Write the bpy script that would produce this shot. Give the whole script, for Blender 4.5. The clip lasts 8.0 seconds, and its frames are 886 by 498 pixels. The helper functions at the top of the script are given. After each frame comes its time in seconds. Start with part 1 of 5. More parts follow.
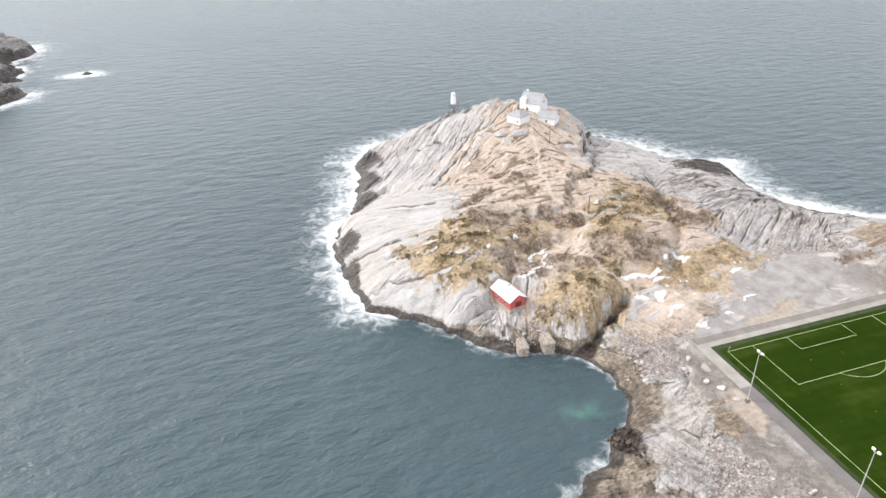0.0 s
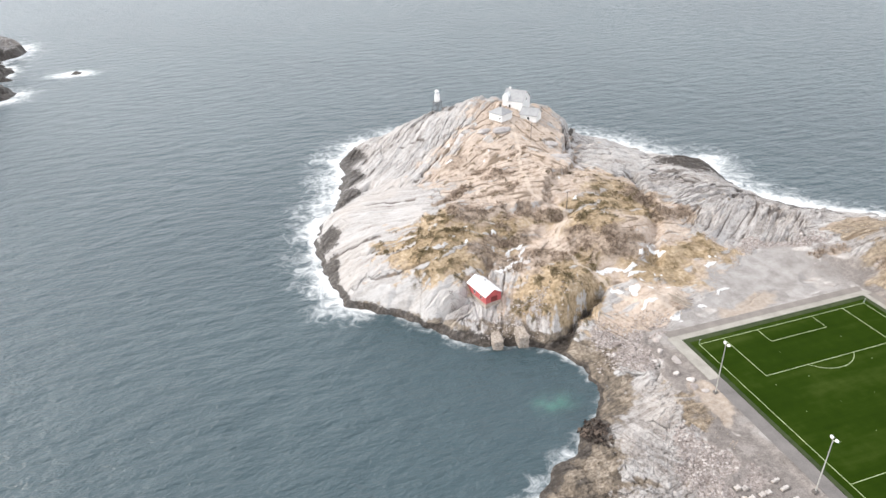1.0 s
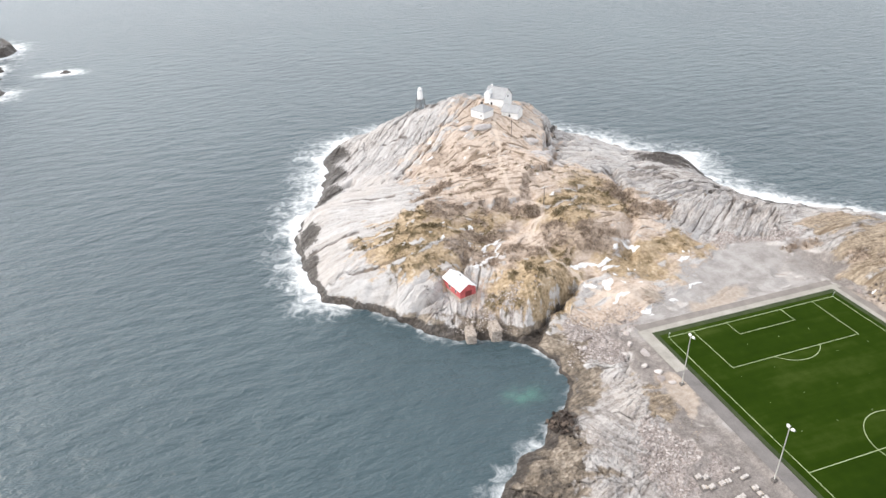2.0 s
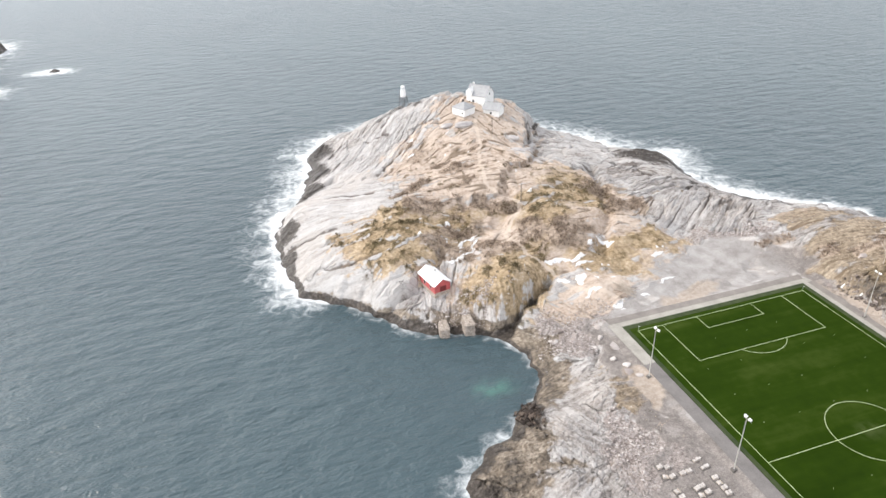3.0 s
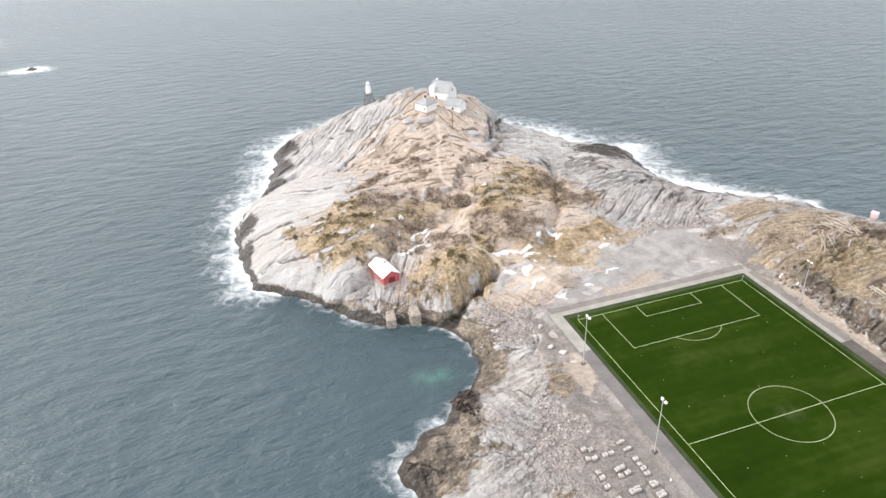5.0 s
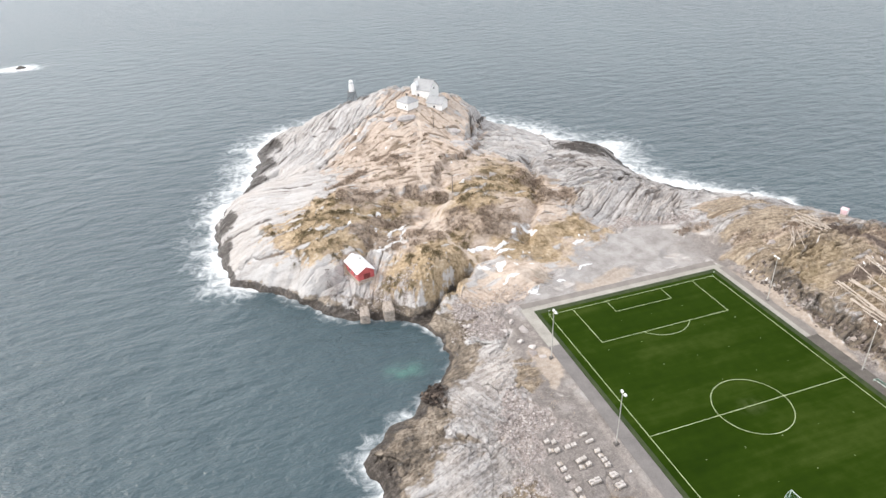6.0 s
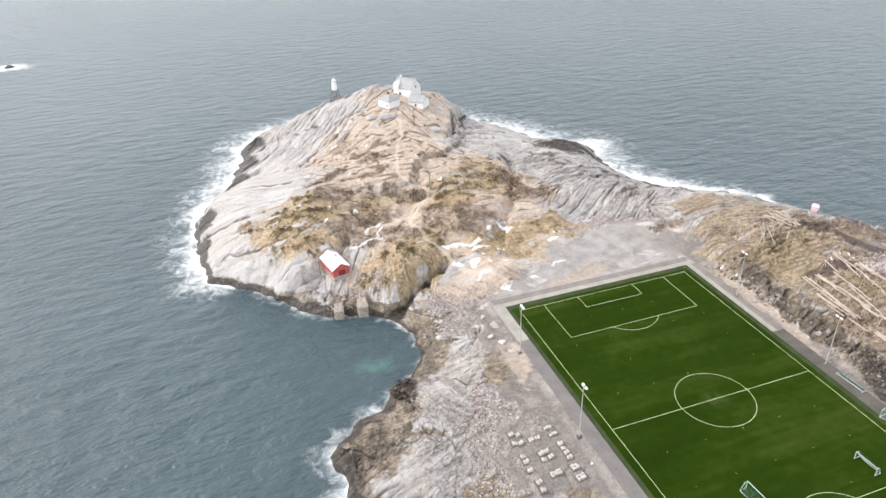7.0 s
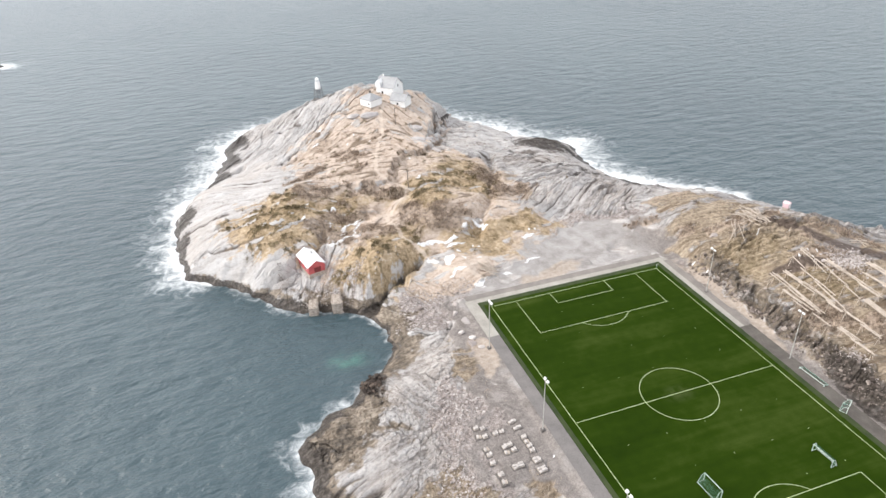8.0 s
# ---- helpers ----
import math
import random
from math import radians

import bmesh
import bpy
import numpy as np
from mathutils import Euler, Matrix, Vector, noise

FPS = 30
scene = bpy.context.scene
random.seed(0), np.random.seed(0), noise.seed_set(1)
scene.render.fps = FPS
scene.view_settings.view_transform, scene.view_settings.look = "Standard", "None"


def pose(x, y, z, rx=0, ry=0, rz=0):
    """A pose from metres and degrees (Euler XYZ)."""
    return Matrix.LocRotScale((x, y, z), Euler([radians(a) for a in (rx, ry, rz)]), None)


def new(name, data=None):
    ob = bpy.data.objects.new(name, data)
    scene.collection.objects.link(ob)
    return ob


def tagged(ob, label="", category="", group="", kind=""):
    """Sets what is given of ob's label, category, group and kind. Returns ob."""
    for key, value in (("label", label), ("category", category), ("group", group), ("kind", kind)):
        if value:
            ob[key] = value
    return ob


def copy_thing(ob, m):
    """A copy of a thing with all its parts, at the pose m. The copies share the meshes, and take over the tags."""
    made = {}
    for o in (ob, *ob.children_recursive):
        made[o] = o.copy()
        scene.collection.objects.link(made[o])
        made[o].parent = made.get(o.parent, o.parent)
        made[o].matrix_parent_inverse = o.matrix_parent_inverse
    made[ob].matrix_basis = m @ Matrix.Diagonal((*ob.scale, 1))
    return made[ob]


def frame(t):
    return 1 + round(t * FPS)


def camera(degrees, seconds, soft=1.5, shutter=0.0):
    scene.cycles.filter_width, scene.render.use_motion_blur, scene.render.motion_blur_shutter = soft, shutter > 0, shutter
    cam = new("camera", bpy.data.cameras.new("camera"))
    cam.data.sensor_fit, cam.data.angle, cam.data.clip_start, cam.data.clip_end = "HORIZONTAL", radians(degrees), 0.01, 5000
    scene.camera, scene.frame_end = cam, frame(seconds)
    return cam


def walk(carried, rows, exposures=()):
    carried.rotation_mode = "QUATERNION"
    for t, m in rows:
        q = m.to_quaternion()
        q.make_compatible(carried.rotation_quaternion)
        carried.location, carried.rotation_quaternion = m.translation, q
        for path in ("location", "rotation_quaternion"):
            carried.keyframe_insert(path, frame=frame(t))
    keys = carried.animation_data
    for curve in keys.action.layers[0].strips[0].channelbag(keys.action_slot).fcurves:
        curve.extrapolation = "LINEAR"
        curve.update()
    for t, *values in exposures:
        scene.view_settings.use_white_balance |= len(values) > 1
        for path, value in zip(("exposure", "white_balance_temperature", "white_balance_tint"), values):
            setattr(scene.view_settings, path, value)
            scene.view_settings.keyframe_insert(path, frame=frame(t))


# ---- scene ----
cam = camera(66.54, 8.0, soft=1.5)
# seconds, eye, (yaw, pitch, roll)
PATH = [
    (0, (-139.94, -63.37, 119.34), (-16.815, -29.485, -1.945)),
    (0.5, (-137.19, -65.47, 119.18), (-16.877, -29.515, -2.026)),
    (1, (-134.36, -67.61, 119.06), (-16.947, -29.547, -2.107)),
    (1.5, (-131.40, -69.89, 119.00), (-17.016, -29.592, -2.170)),
    (3, (-122.24, -76.67, 118.82), (-17.209, -29.719, -2.265)),
    (3.5, (-119.13, -78.90, 118.76), (-17.293, -29.764, -2.298)),
    (4, (-115.96, -81.20, 118.76), (-17.356, -29.812, -2.302)),
    (4.5, (-112.81, -83.49, 118.80), (-17.443, -29.849, -2.339)),
    (6, (-103.20, -90.26, 118.85), (-17.667, -29.984, -2.327)),
    (6.5, (-99.97, -92.49, 118.84), (-17.735, -30.018, -2.331)),
    (7, (-96.70, -94.63, 118.78), (-17.814, -30.040, -2.334)),
    (7.5, (-93.44, -96.82, 118.74), (-17.884, -30.059, -2.327)),
    (8, (-90.12, -99.09, 118.70), (-17.931, -30.064, -2.341)),
]
walk(cam, [(t, pose(*eye, 90 + pitch, 0, yaw) @ pose(0, 0, 0, 0, 0, roll)) for t, eye, (yaw, pitch, roll) in PATH],
     exposures=[(0, -0.08), (8, -0.08)])

# ---------------------------------------------------------------- light
SUN_ELEVATION, SUN_AZIMUTH = 38.0, 295.0
world = bpy.data.worlds.new("overcast_sky")
scene.world = world
world.use_nodes = True
wt = world.node_tree
wt.nodes.clear()
w_out = wt.nodes.new("ShaderNodeOutputWorld")
w_sky = wt.nodes.new("ShaderNodeTexSky")
w_sky.sky_type, w_sky.sun_disc = "NISHITA", False
w_sky.sun_elevation, w_sky.sun_rotation = radians(SUN_ELEVATION), radians(SUN_AZIMUTH)
w_bg = wt.nodes.new("ShaderNodeBackground")
w_bg.inputs["Strength"].default_value = 0.05
w_geo = wt.nodes.new("ShaderNodeTexCoord")
w_sep = wt.nodes.new("ShaderNodeSeparateXYZ")
w_map = wt.nodes.new("ShaderNodeMapRange")
w_map.inputs["From Min"].default_value, w_map.inputs["From Max"].default_value = 0.0, 1.0
w_map.inputs["To Min"].default_value, w_map.inputs["To Max"].default_value = 1.8, 0.7
w_cloud = wt.nodes.new("ShaderNodeBackground")
w_cloud.inputs["Color"].default_value = (0.97, 0.97, 1.0, 1)
w_add = wt.nodes.new("ShaderNodeAddShader")
wt.links.new(w_sky.outputs["Color"], w_bg.inputs["Color"])
wt.links.new(w_geo.outputs["Generated"], w_sep.inputs[0])
wt.links.new(w_sep.outputs["Z"], w_map.inputs["Value"])
w_dot = wt.nodes.new("ShaderNodeVectorMath")
w_dot.operation = "DOT_PRODUCT"
w_dot.inputs[1].default_value = Vector((math.sin(radians(SUN_AZIMUTH)), math.cos(radians(SUN_AZIMUTH)), 0.6)).normalized()
w_glow = wt.nodes.new("ShaderNodeMapRange")
w_glow.inputs["From Min"].default_value, w_glow.inputs["From Max"].default_value = -1.0, 1.0
w_glow.inputs["To Min"].default_value, w_glow.inputs["To Max"].default_value = 0.78, 1.62
w_mul = wt.nodes.new("ShaderNodeMath")
w_mul.operation = "MULTIPLY"
wt.links.new(w_geo.outputs["Generated"], w_dot.inputs[0])
wt.links.new(w_dot.outputs["Value"], w_glow.inputs["Value"])
wt.links.new(w_map.outputs["Result"], w_mul.inputs[0])
wt.links.new(w_glow.outputs["Result"], w_mul.inputs[1])
wt.links.new(w_mul.outputs[0], w_cloud.inputs["Strength"])
wt.links.new(w_bg.outputs[0], w_add.inputs[0])
wt.links.new(w_cloud.outputs[0], w_add.inputs[1])
wt.links.new(w_add.outputs[0], w_out.inputs["Surface"])

sun_data = bpy.data.lights.new("sun", "SUN")
sun_data.energy, sun_data.angle, sun_data.color = 2.6, radians(11), (1.0, 0.92, 0.82)
sun = new("sun", sun_data)
sun.rotation_euler = Euler((radians(90 - SUN_ELEVATION), 0, radians(180 - SUN_AZIMUTH)))  # bearing clockwise from +y


# ---------------------------------------------------------------- materials
class Nodes:
    """A small writer of node materials."""

    def __init__(self, name):
        self.mat = bpy.data.materials.new(name)
        self.mat.use_nodes = True
        self.tree = self.mat.node_tree
        self.bsdf = self.tree.nodes["Principled BSDF"]
        self.where = self.tree.nodes.new("ShaderNodeNewGeometry").outputs["Position"]

    def put(self, socket, value):
        if isinstance(value, bpy.types.NodeSocket):
            self.tree.links.new(value, socket)
        elif isinstance(value, (tuple, list)) and len(value) == 3 and socket.type == "RGBA":
            socket.default_value = (*value, 1)
        else:
            socket.default_value = value

    def attr(self, name, out="Fac"):
        n = self.tree.nodes.new("ShaderNodeAttribute")
        n.attribute_name = name
        return n.outputs[out]

    def math(self, op, a, b=0.0, c=0.0, clamp=False):
        n = self.tree.nodes.new("ShaderNodeMath")
        n.operation, n.use_clamp = op, clamp
        for s, v in zip(n.inputs, (a, b, c)):
            self.put(s, v)
        return n.outputs[0]

    def scaled(self, vector, xyz):
        n = self.tree.nodes.new("ShaderNodeVectorMath")
        n.operation = "MULTIPLY"
        self.put(n.inputs[0], vector)
        n.inputs[1].default_value = xyz
        return n.outputs[0]

    def noise(self, scale, detail=4.0, rough=0.55, vector=None, warp=0.0):
        n = self.tree.nodes.new("ShaderNodeTexNoise")
        self.put(n.inputs["Vector"], vector or self.where)
        n.inputs["Scale"].default_value, n.inputs["Detail"].default_value = scale, detail
        n.inputs["Roughness"].default_value, n.inputs["Distortion"].default_value = rough, warp
        return n.outputs[0]

    def cells(self, scale, vector=None, feature="F1", out="Distance", random=1.0):
        n = self.tree.nodes.new("ShaderNodeTexVoronoi")
        n.feature = feature
        self.put(n.inputs["Vector"], vector or self.where)
        n.inputs["Scale"].default_value, n.inputs["Randomness"].default_value = scale, random
        return n.outputs[out]

    def facets(self, scale, vector=None):
        """Tilted flat faces, one to a cell."""
        n = self.tree.nodes.new("ShaderNodeTexVoronoi")
        v = vector or self.where
        self.put(n.inputs["Vector"], v)
        n.inputs["Scale"].default_value = scale
        away, turn, dot = (self.tree.nodes.new("ShaderNodeVectorMath") for _ in range(3))
        away.operation, turn.operation, dot.operation = "SUBTRACT", "SUBTRACT", "DOT_PRODUCT"
        self.put(away.inputs[0], v)
        self.put(away.inputs[1], n.outputs["Position"])
        self.put(turn.inputs[0], n.outputs["Color"])
        turn.inputs[1].default_value = (0.5, 0.5, 0.5)
        self.put(dot.inputs[0], away.outputs[0])
        self.put(dot.inputs[1], turn.outputs[0])
        return dot.outputs["Value"]

    def span(self, value, a, b, lo=0.0, hi=1.0, smooth=True):
        n = self.tree.nodes.new("ShaderNodeMapRange")
        n.interpolation_type = "SMOOTHSTEP" if smooth else "LINEAR"
        for s, v in zip(n.inputs, (value, a, b, lo, hi)):
            self.put(s, v)
        return n.outputs["Result"]

    def mix(self, fac, a, b):
        n = self.tree.nodes.new("ShaderNodeMix")
        n.data_type = "RGBA"
        ins = [s for s in n.inputs if s.type == "RGBA"]
        self.put(n.inputs[0], fac)
        self.put(ins[0], a)
        self.put(ins[1], b)
        return [s for s in n.outputs if s.type == "RGBA"][0]

    def ramp(self, fac, *stops):
        n = self.tree.nodes.new("ShaderNodeValToRGB")
        while len(n.color_ramp.elements) < len(stops):
            n.color_ramp.elements.new(0.5)
        for e, (p, c) in zip(n.color_ramp.elements, stops):
            e.position, e.color = p, (*c, 1)
        self.put(n.inputs[0], fac)
        return n.outputs[0]

    def random(self):
        return self.tree.nodes.new("ShaderNodeObjectInfo").outputs["Random"]

    def island(self):
        return self.tree.nodes.new("ShaderNodeNewGeometry").outputs["Random Per Island"]

    def bump(self, height, strength=0.5, distance=0.1, after=None):
        n = self.tree.nodes.new("ShaderNodeBump")
        n.inputs["Strength"].default_value, n.inputs["Distance"].default_value = strength, distance
        self.put(n.inputs["Height"], height)
        if after:
            self.put(n.inputs["Normal"], after)
        return n.outputs[0]

    def done(self, color, rough=0.8, normal=None, metal=0.0, **more):
        self.put(self.bsdf.inputs["Base Color"], color)
        self.put(self.bsdf.inputs["Roughness"], rough)
        self.put(self.bsdf.inputs["Metallic"], metal)
        if normal:
            self.put(self.bsdf.inputs["Normal"], normal)
        for k, v in more.items():
            self.put(self.bsdf.inputs[k.replace("_", " ")], v)
        return self.mat


def plain(name, dark, light, rough=0.7, scale=1.5, metal=0.0, relief=0.02, fine=9.0):
    """Paint, metal, concrete or wood with a coarse and a fine variation."""
    n = Nodes(name)
    a, b = n.noise(scale, 3), n.noise(fine, 4)
    v = n.span(n.math("ADD", n.math("MULTIPLY", a, 0.6), n.math("MULTIPLY", b, 0.4)), 0.3, 0.7)
    return n.done(n.mix(v, dark, light), rough, n.bump(b, 0.4, relief), metal)


def make_ground():
    n = Nodes("rock_and_heath")
    lay = n.attr("lay", "Vector")
    veg, moss, brush = n.attr("veg"), n.attr("moss"), n.attr("brush")
    gravel, rubble, wet_shade, weed = n.attr("gravel"), n.attr("rubble"), n.attr("wet_shade"), n.attr("weed")
    trail, grey = n.attr("trail"), n.attr("grey")
    clump, crevice = n.attr("clump"), n.attr("crevice")
    whole = n.span(n.attr("slab"), 0.25, 0.85, 1.0, 0.22)

    def amp(v, k):
        return n.math("MULTIPLY", n.math("SUBTRACT", v, 0.5), k)

    def plus(*vs):
        total = vs[0]
        for v in vs[1:]:
            total = n.math("ADD", total, v)
        return total

    def shade(v, k, *stops):
        return n.ramp(plus(amp(v, k), 0.5), *stops)

    big, mid, fine = n.noise(0.05, 4), n.noise(0.22, 5, 0.6), n.noise(0.9, 5, 0.65)
    grit = n.noise(3.2, 4, 0.7)
    seam = n.noise(1.0, 6, 0.68, n.scaled(lay, (0.42, 0.04, 1)), 0.12)
    seam2 = n.noise(1.0, 5, 0.7, n.scaled(lay, (1.5, 0.11, 1)), 0.2)
    # bedrock: pale gneiss with dark seams along its layers
    rock_v = n.math("ADD", n.math("MULTIPLY", seam, 0.7), n.math("MULTIPLY", fine, 0.3))
    rock = shade(rock_v, 2.6, (0.10, (0.27, 0.235, 0.215)), (0.30, (0.45, 0.423, 0.403)), (0.55, (0.538, 0.522, 0.508)), (0.9, (0.60, 0.59, 0.578)))
    rock_grey = shade(rock_v, 3.0, (0.12, (0.17, 0.15, 0.135)), (0.38, (0.33, 0.31, 0.295)), (0.62, (0.43, 0.41, 0.395)), (0.9, (0.54, 0.52, 0.505)))
    rock = n.mix(n.span(plus(grey, amp(mid, 1.2)), 0.3, 0.8), rock, rock_grey)
    rock = n.mix(n.span(big, 0.48, 0.64, 0, 0.22), rock, (0.52, 0.44, 0.37))
    rock = n.mix(n.math("MULTIPLY", n.span(seam2, 0.33, 0.43, 0.8, 0.0), n.span(plus(grey, amp(mid, 2.0)), 0.2, 0.8, 0.35, 1.0)), rock, (0.13, 0.105, 0.09))
    for v, width, dark in ((seam, 0.009, 0.5),):
        rock = n.mix(n.math("MULTIPLY", n.span(n.math("ABSOLUTE", n.math("SUBTRACT", v, 0.47)), 0.0, width, dark, 0.0), n.math("MULTIPLY", n.span(mid, 0.40, 0.54, 0.25, 1.0), n.span(whole, 0, 1, 0.4, 1.0))), rock, (0.10, 0.08, 0.07))
    for size, width, dark in (((0.24, 0.022, 1), 0.012, 0.5), ((0.7, 0.16, 1), 0.035, 0.45)):
        crack = n.cells(1.0, n.scaled(lay, size), "DISTANCE_TO_EDGE")
        rock = n.mix(n.math("MULTIPLY", n.span(plus(crack, amp(fine, 0.04)), 0.0, width, dark, 0.0), n.math("MULTIPLY", n.span(mid, 0.42, 0.56), whole)), rock, (0.11, 0.09, 0.078))
    rock = n.mix(n.span(grit, 0.54, 0.70, 0, 0.35), rock, (0.20, 0.175, 0.155))
    # broken stone between pitch and shore
    chips, chips2 = n.cells(1.5, out="Color"), n.cells(3.4, out="Color")
    gap, gap2 = n.cells(1.5, feature="DISTANCE_TO_EDGE"), n.cells(3.4, feature="DISTANCE_TO_EDGE")
    broken_v = plus(n.math("MULTIPLY", chips, 0.25), n.math("MULTIPLY", chips2, 0.3), amp(fine, 1.3), amp(mid, 0.9), amp(grit, 0.8), 0.22)
    broken = n.ramp(broken_v, (0.1, (0.17, 0.138, 0.122)), (0.4, (0.36, 0.315, 0.292)), (0.65, (0.475, 0.428, 0.405)), (0.95, (0.62, 0.585, 0.56)))
    broken = n.mix(n.span(gap, 0.0, 0.07, 0.3, 0.0), broken, (0.12, 0.095, 0.085))
    broken = n.mix(n.span(gap2, 0.0, 0.08, 0.25, 0.0), broken, (0.16, 0.13, 0.115))
    loose = n.span(plus(rubble, amp(mid, 2.2), amp(seam, 1.2)), 0.35, 0.65)
    col = n.mix(loose, rock, broken)
    # dry grass and heath
    straw_v = plus(n.math("MULTIPLY", fine, 0.4), n.math("MULTIPLY", mid, 0.3), n.math("MULTIPLY", seam, 0.3))
    straw = shade(straw_v, 3.4, (0.06, (0.22, 0.158, 0.118)), (0.28, (0.43, 0.345, 0.278)), (0.55, (0.545, 0.452, 0.378)), (0.9, (0.63, 0.552, 0.478)))
    ochre_v = plus(n.math("MULTIPLY", fine, 0.5), n.math("MULTIPLY", mid, 0.5))
    ochre = shade(ochre_v, 3.0, (0.1, (0.14, 0.107, 0.06)), (0.33, (0.25, 0.185, 0.108)), (0.55, (0.385, 0.295, 0.19)), (0.75, (0.48, 0.375, 0.255)), (0.95, (0.63, 0.54, 0.43)))
    grass = n.mix(n.span(plus(moss, amp(mid, 1.6)), 0.25, 0.8), straw, ochre)
    heath = shade(plus(n.math("MULTIPLY", fine, 0.35), n.math("MULTIPLY", mid, 0.25), n.math("MULTIPLY", seam2, 0.4)), 4.4, (0.1, (0.055, 0.042, 0.027)), (0.38, (0.145, 0.112, 0.071)), (0.65, (0.265, 0.212, 0.145)), (0.95, (0.42, 0.352, 0.26)))
    grass = n.mix(n.span(plus(grey, amp(mid, 1.0)), 0.3, 0.7, 0, 0.8), grass, heath)
    green = n.span(plus(veg, amp(mid, 1.7), amp(seam, 1.6)), 0.30, 0.54)
    col = n.mix(green, col, grass)
    olive = shade(plus(n.math("MULTIPLY", fine, 0.6), n.math("MULTIPLY", grit, 0.4)), 3.0, (0.1, (0.05, 0.04, 0.02)), (0.5, (0.125, 0.098, 0.05)), (0.9, (0.26, 0.20, 0.115)))
    col = n.mix(n.span(plus(clump, amp(fine, 1.0)), 0.3, 0.7, 0, 0.72), col, olive)
    # soil in the fissures, its dark tone also painting their shade
    soil_shade = n.mix(green, (0.15, 0.125, 0.108), (0.17, 0.125, 0.085))
    col = n.mix(n.span(plus(crevice, amp(fine, 0.8)), 0.25, 0.75, 0, 0.8), col, soil_shade)
    twig = shade(fine, 2.4, (0.1, (0.10, 0.076, 0.058)), (0.45, (0.29, 0.228, 0.178)), (0.85, (0.46, 0.375, 0.30)))
    col = n.mix(n.span(plus(brush, amp(fine, 1.6), amp(mid, 1.8)), 0.40, 0.8, 0, 0.88), col, twig)
    stone = shade(plus(n.math("MULTIPLY", mid, 0.6), n.math("MULTIPLY", grit, 0.4)), 2.6,
                  (0.1, (0.22, 0.20, 0.185)), (0.45, (0.33, 0.31, 0.295)), (0.85, (0.45, 0.43, 0.415)))
    sand = shade(fine, 2.0, (0.2, (0.35, 0.288, 0.233)), (0.8, (0.48, 0.412, 0.35)))
    stone = n.mix(n.span(plus(grey, amp(mid, 1.2)), 0.3, 0.65, 0, 0.85), stone, shade(plus(n.math("MULTIPLY", mid, 0.3), n.math("MULTIPLY", fine, 0.3), n.math("MULTIPLY", grit, 0.4)), 3.4,
                  (0.1, (0.11, 0.095, 0.085)), (0.45, (0.195, 0.172, 0.157)), (0.85, (0.33, 0.295, 0.272))))
    stone = n.mix(n.span(plus(n.attr("sand"), amp(mid, 1.2)), 0.3, 0.7, 0, 0.85), stone, sand)
    col = n.mix(n.span(plus(gravel, amp(mid, 1.3)), 0.35, 0.65), col, stone)
    col = n.mix(n.span(plus(trail, amp(fine, 0.9)), 0.4, 0.7, 0, 0.65), col, (0.62, 0.53, 0.445))
    col = n.mix(n.span(plus(n.attr("track"), amp(fine, 0.9)), 0.4, 0.7, 0, 0.85), col, shade(fine, 2.0, (0.2, (0.05, 0.036, 0.031)), (0.8, (0.12, 0.092, 0.078))))
    brown = shade(plus(n.math("MULTIPLY", fine, 0.3), n.math("MULTIPLY", seam2, 0.25), n.math("MULTIPLY", mid, 0.45)), 3.8,
                  (0.1, (0.04, 0.03, 0.021)), (0.34, (0.12, 0.095, 0.069)), (0.6, (0.235, 0.19, 0.142)), (0.9, (0.41, 0.355, 0.29)))
    col = n.mix(n.span(plus(weed, amp(mid, 2.0)), 0.35, 0.7, 0, 0.92), col, brown)
    # near-black for wet shore rock, and for shade painted in ravine and cleft
    soaked_shade = n.span(plus(wet_shade, amp(fine, 1.2), amp(seam2, 1.0)), 0.38, 0.62)
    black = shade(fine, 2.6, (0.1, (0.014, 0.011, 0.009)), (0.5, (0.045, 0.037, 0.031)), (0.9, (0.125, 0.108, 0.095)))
    col = n.mix(n.math("MULTIPLY", soaked_shade, 0.92), col, black)
    rocky = n.math("MULTIPLY", n.span(gravel, 0.3, 0.6, 1.0, 0.0), n.span(green, 0.0, 1.0, 1.0, 0.25))
    lumps = plus(n.math("MULTIPLY", n.math("MULTIPLY", seam2, rocky), 0.6), n.math("MULTIPLY", fine, 0.45), n.math("MULTIPLY", grit, 0.32),
                 n.math("MULTIPLY", n.math("MULTIPLY", n.facets(1.0, n.scaled(lay, (0.6, 0.3, 1))), n.math("MULTIPLY", rocky, whole)), 0.7),
                 n.math("MULTIPLY", n.math("MULTIPLY", n.facets(1.0, n.scaled(lay, (1.5, 0.8, 1))), n.math("MULTIPLY", rocky, whole)), 0.45),
                 n.math("MULTIPLY", n.math("MULTIPLY", plus(n.facets(1.5), n.math("MULTIPLY", n.facets(3.4), 0.8)), loose), 1.0))
    return n.done(col, n.span(soaked_shade, 0, 1, 0.9, 0.5), n.bump(lumps, 1.0, 0.6), Specular_IOR_Level=0.25)


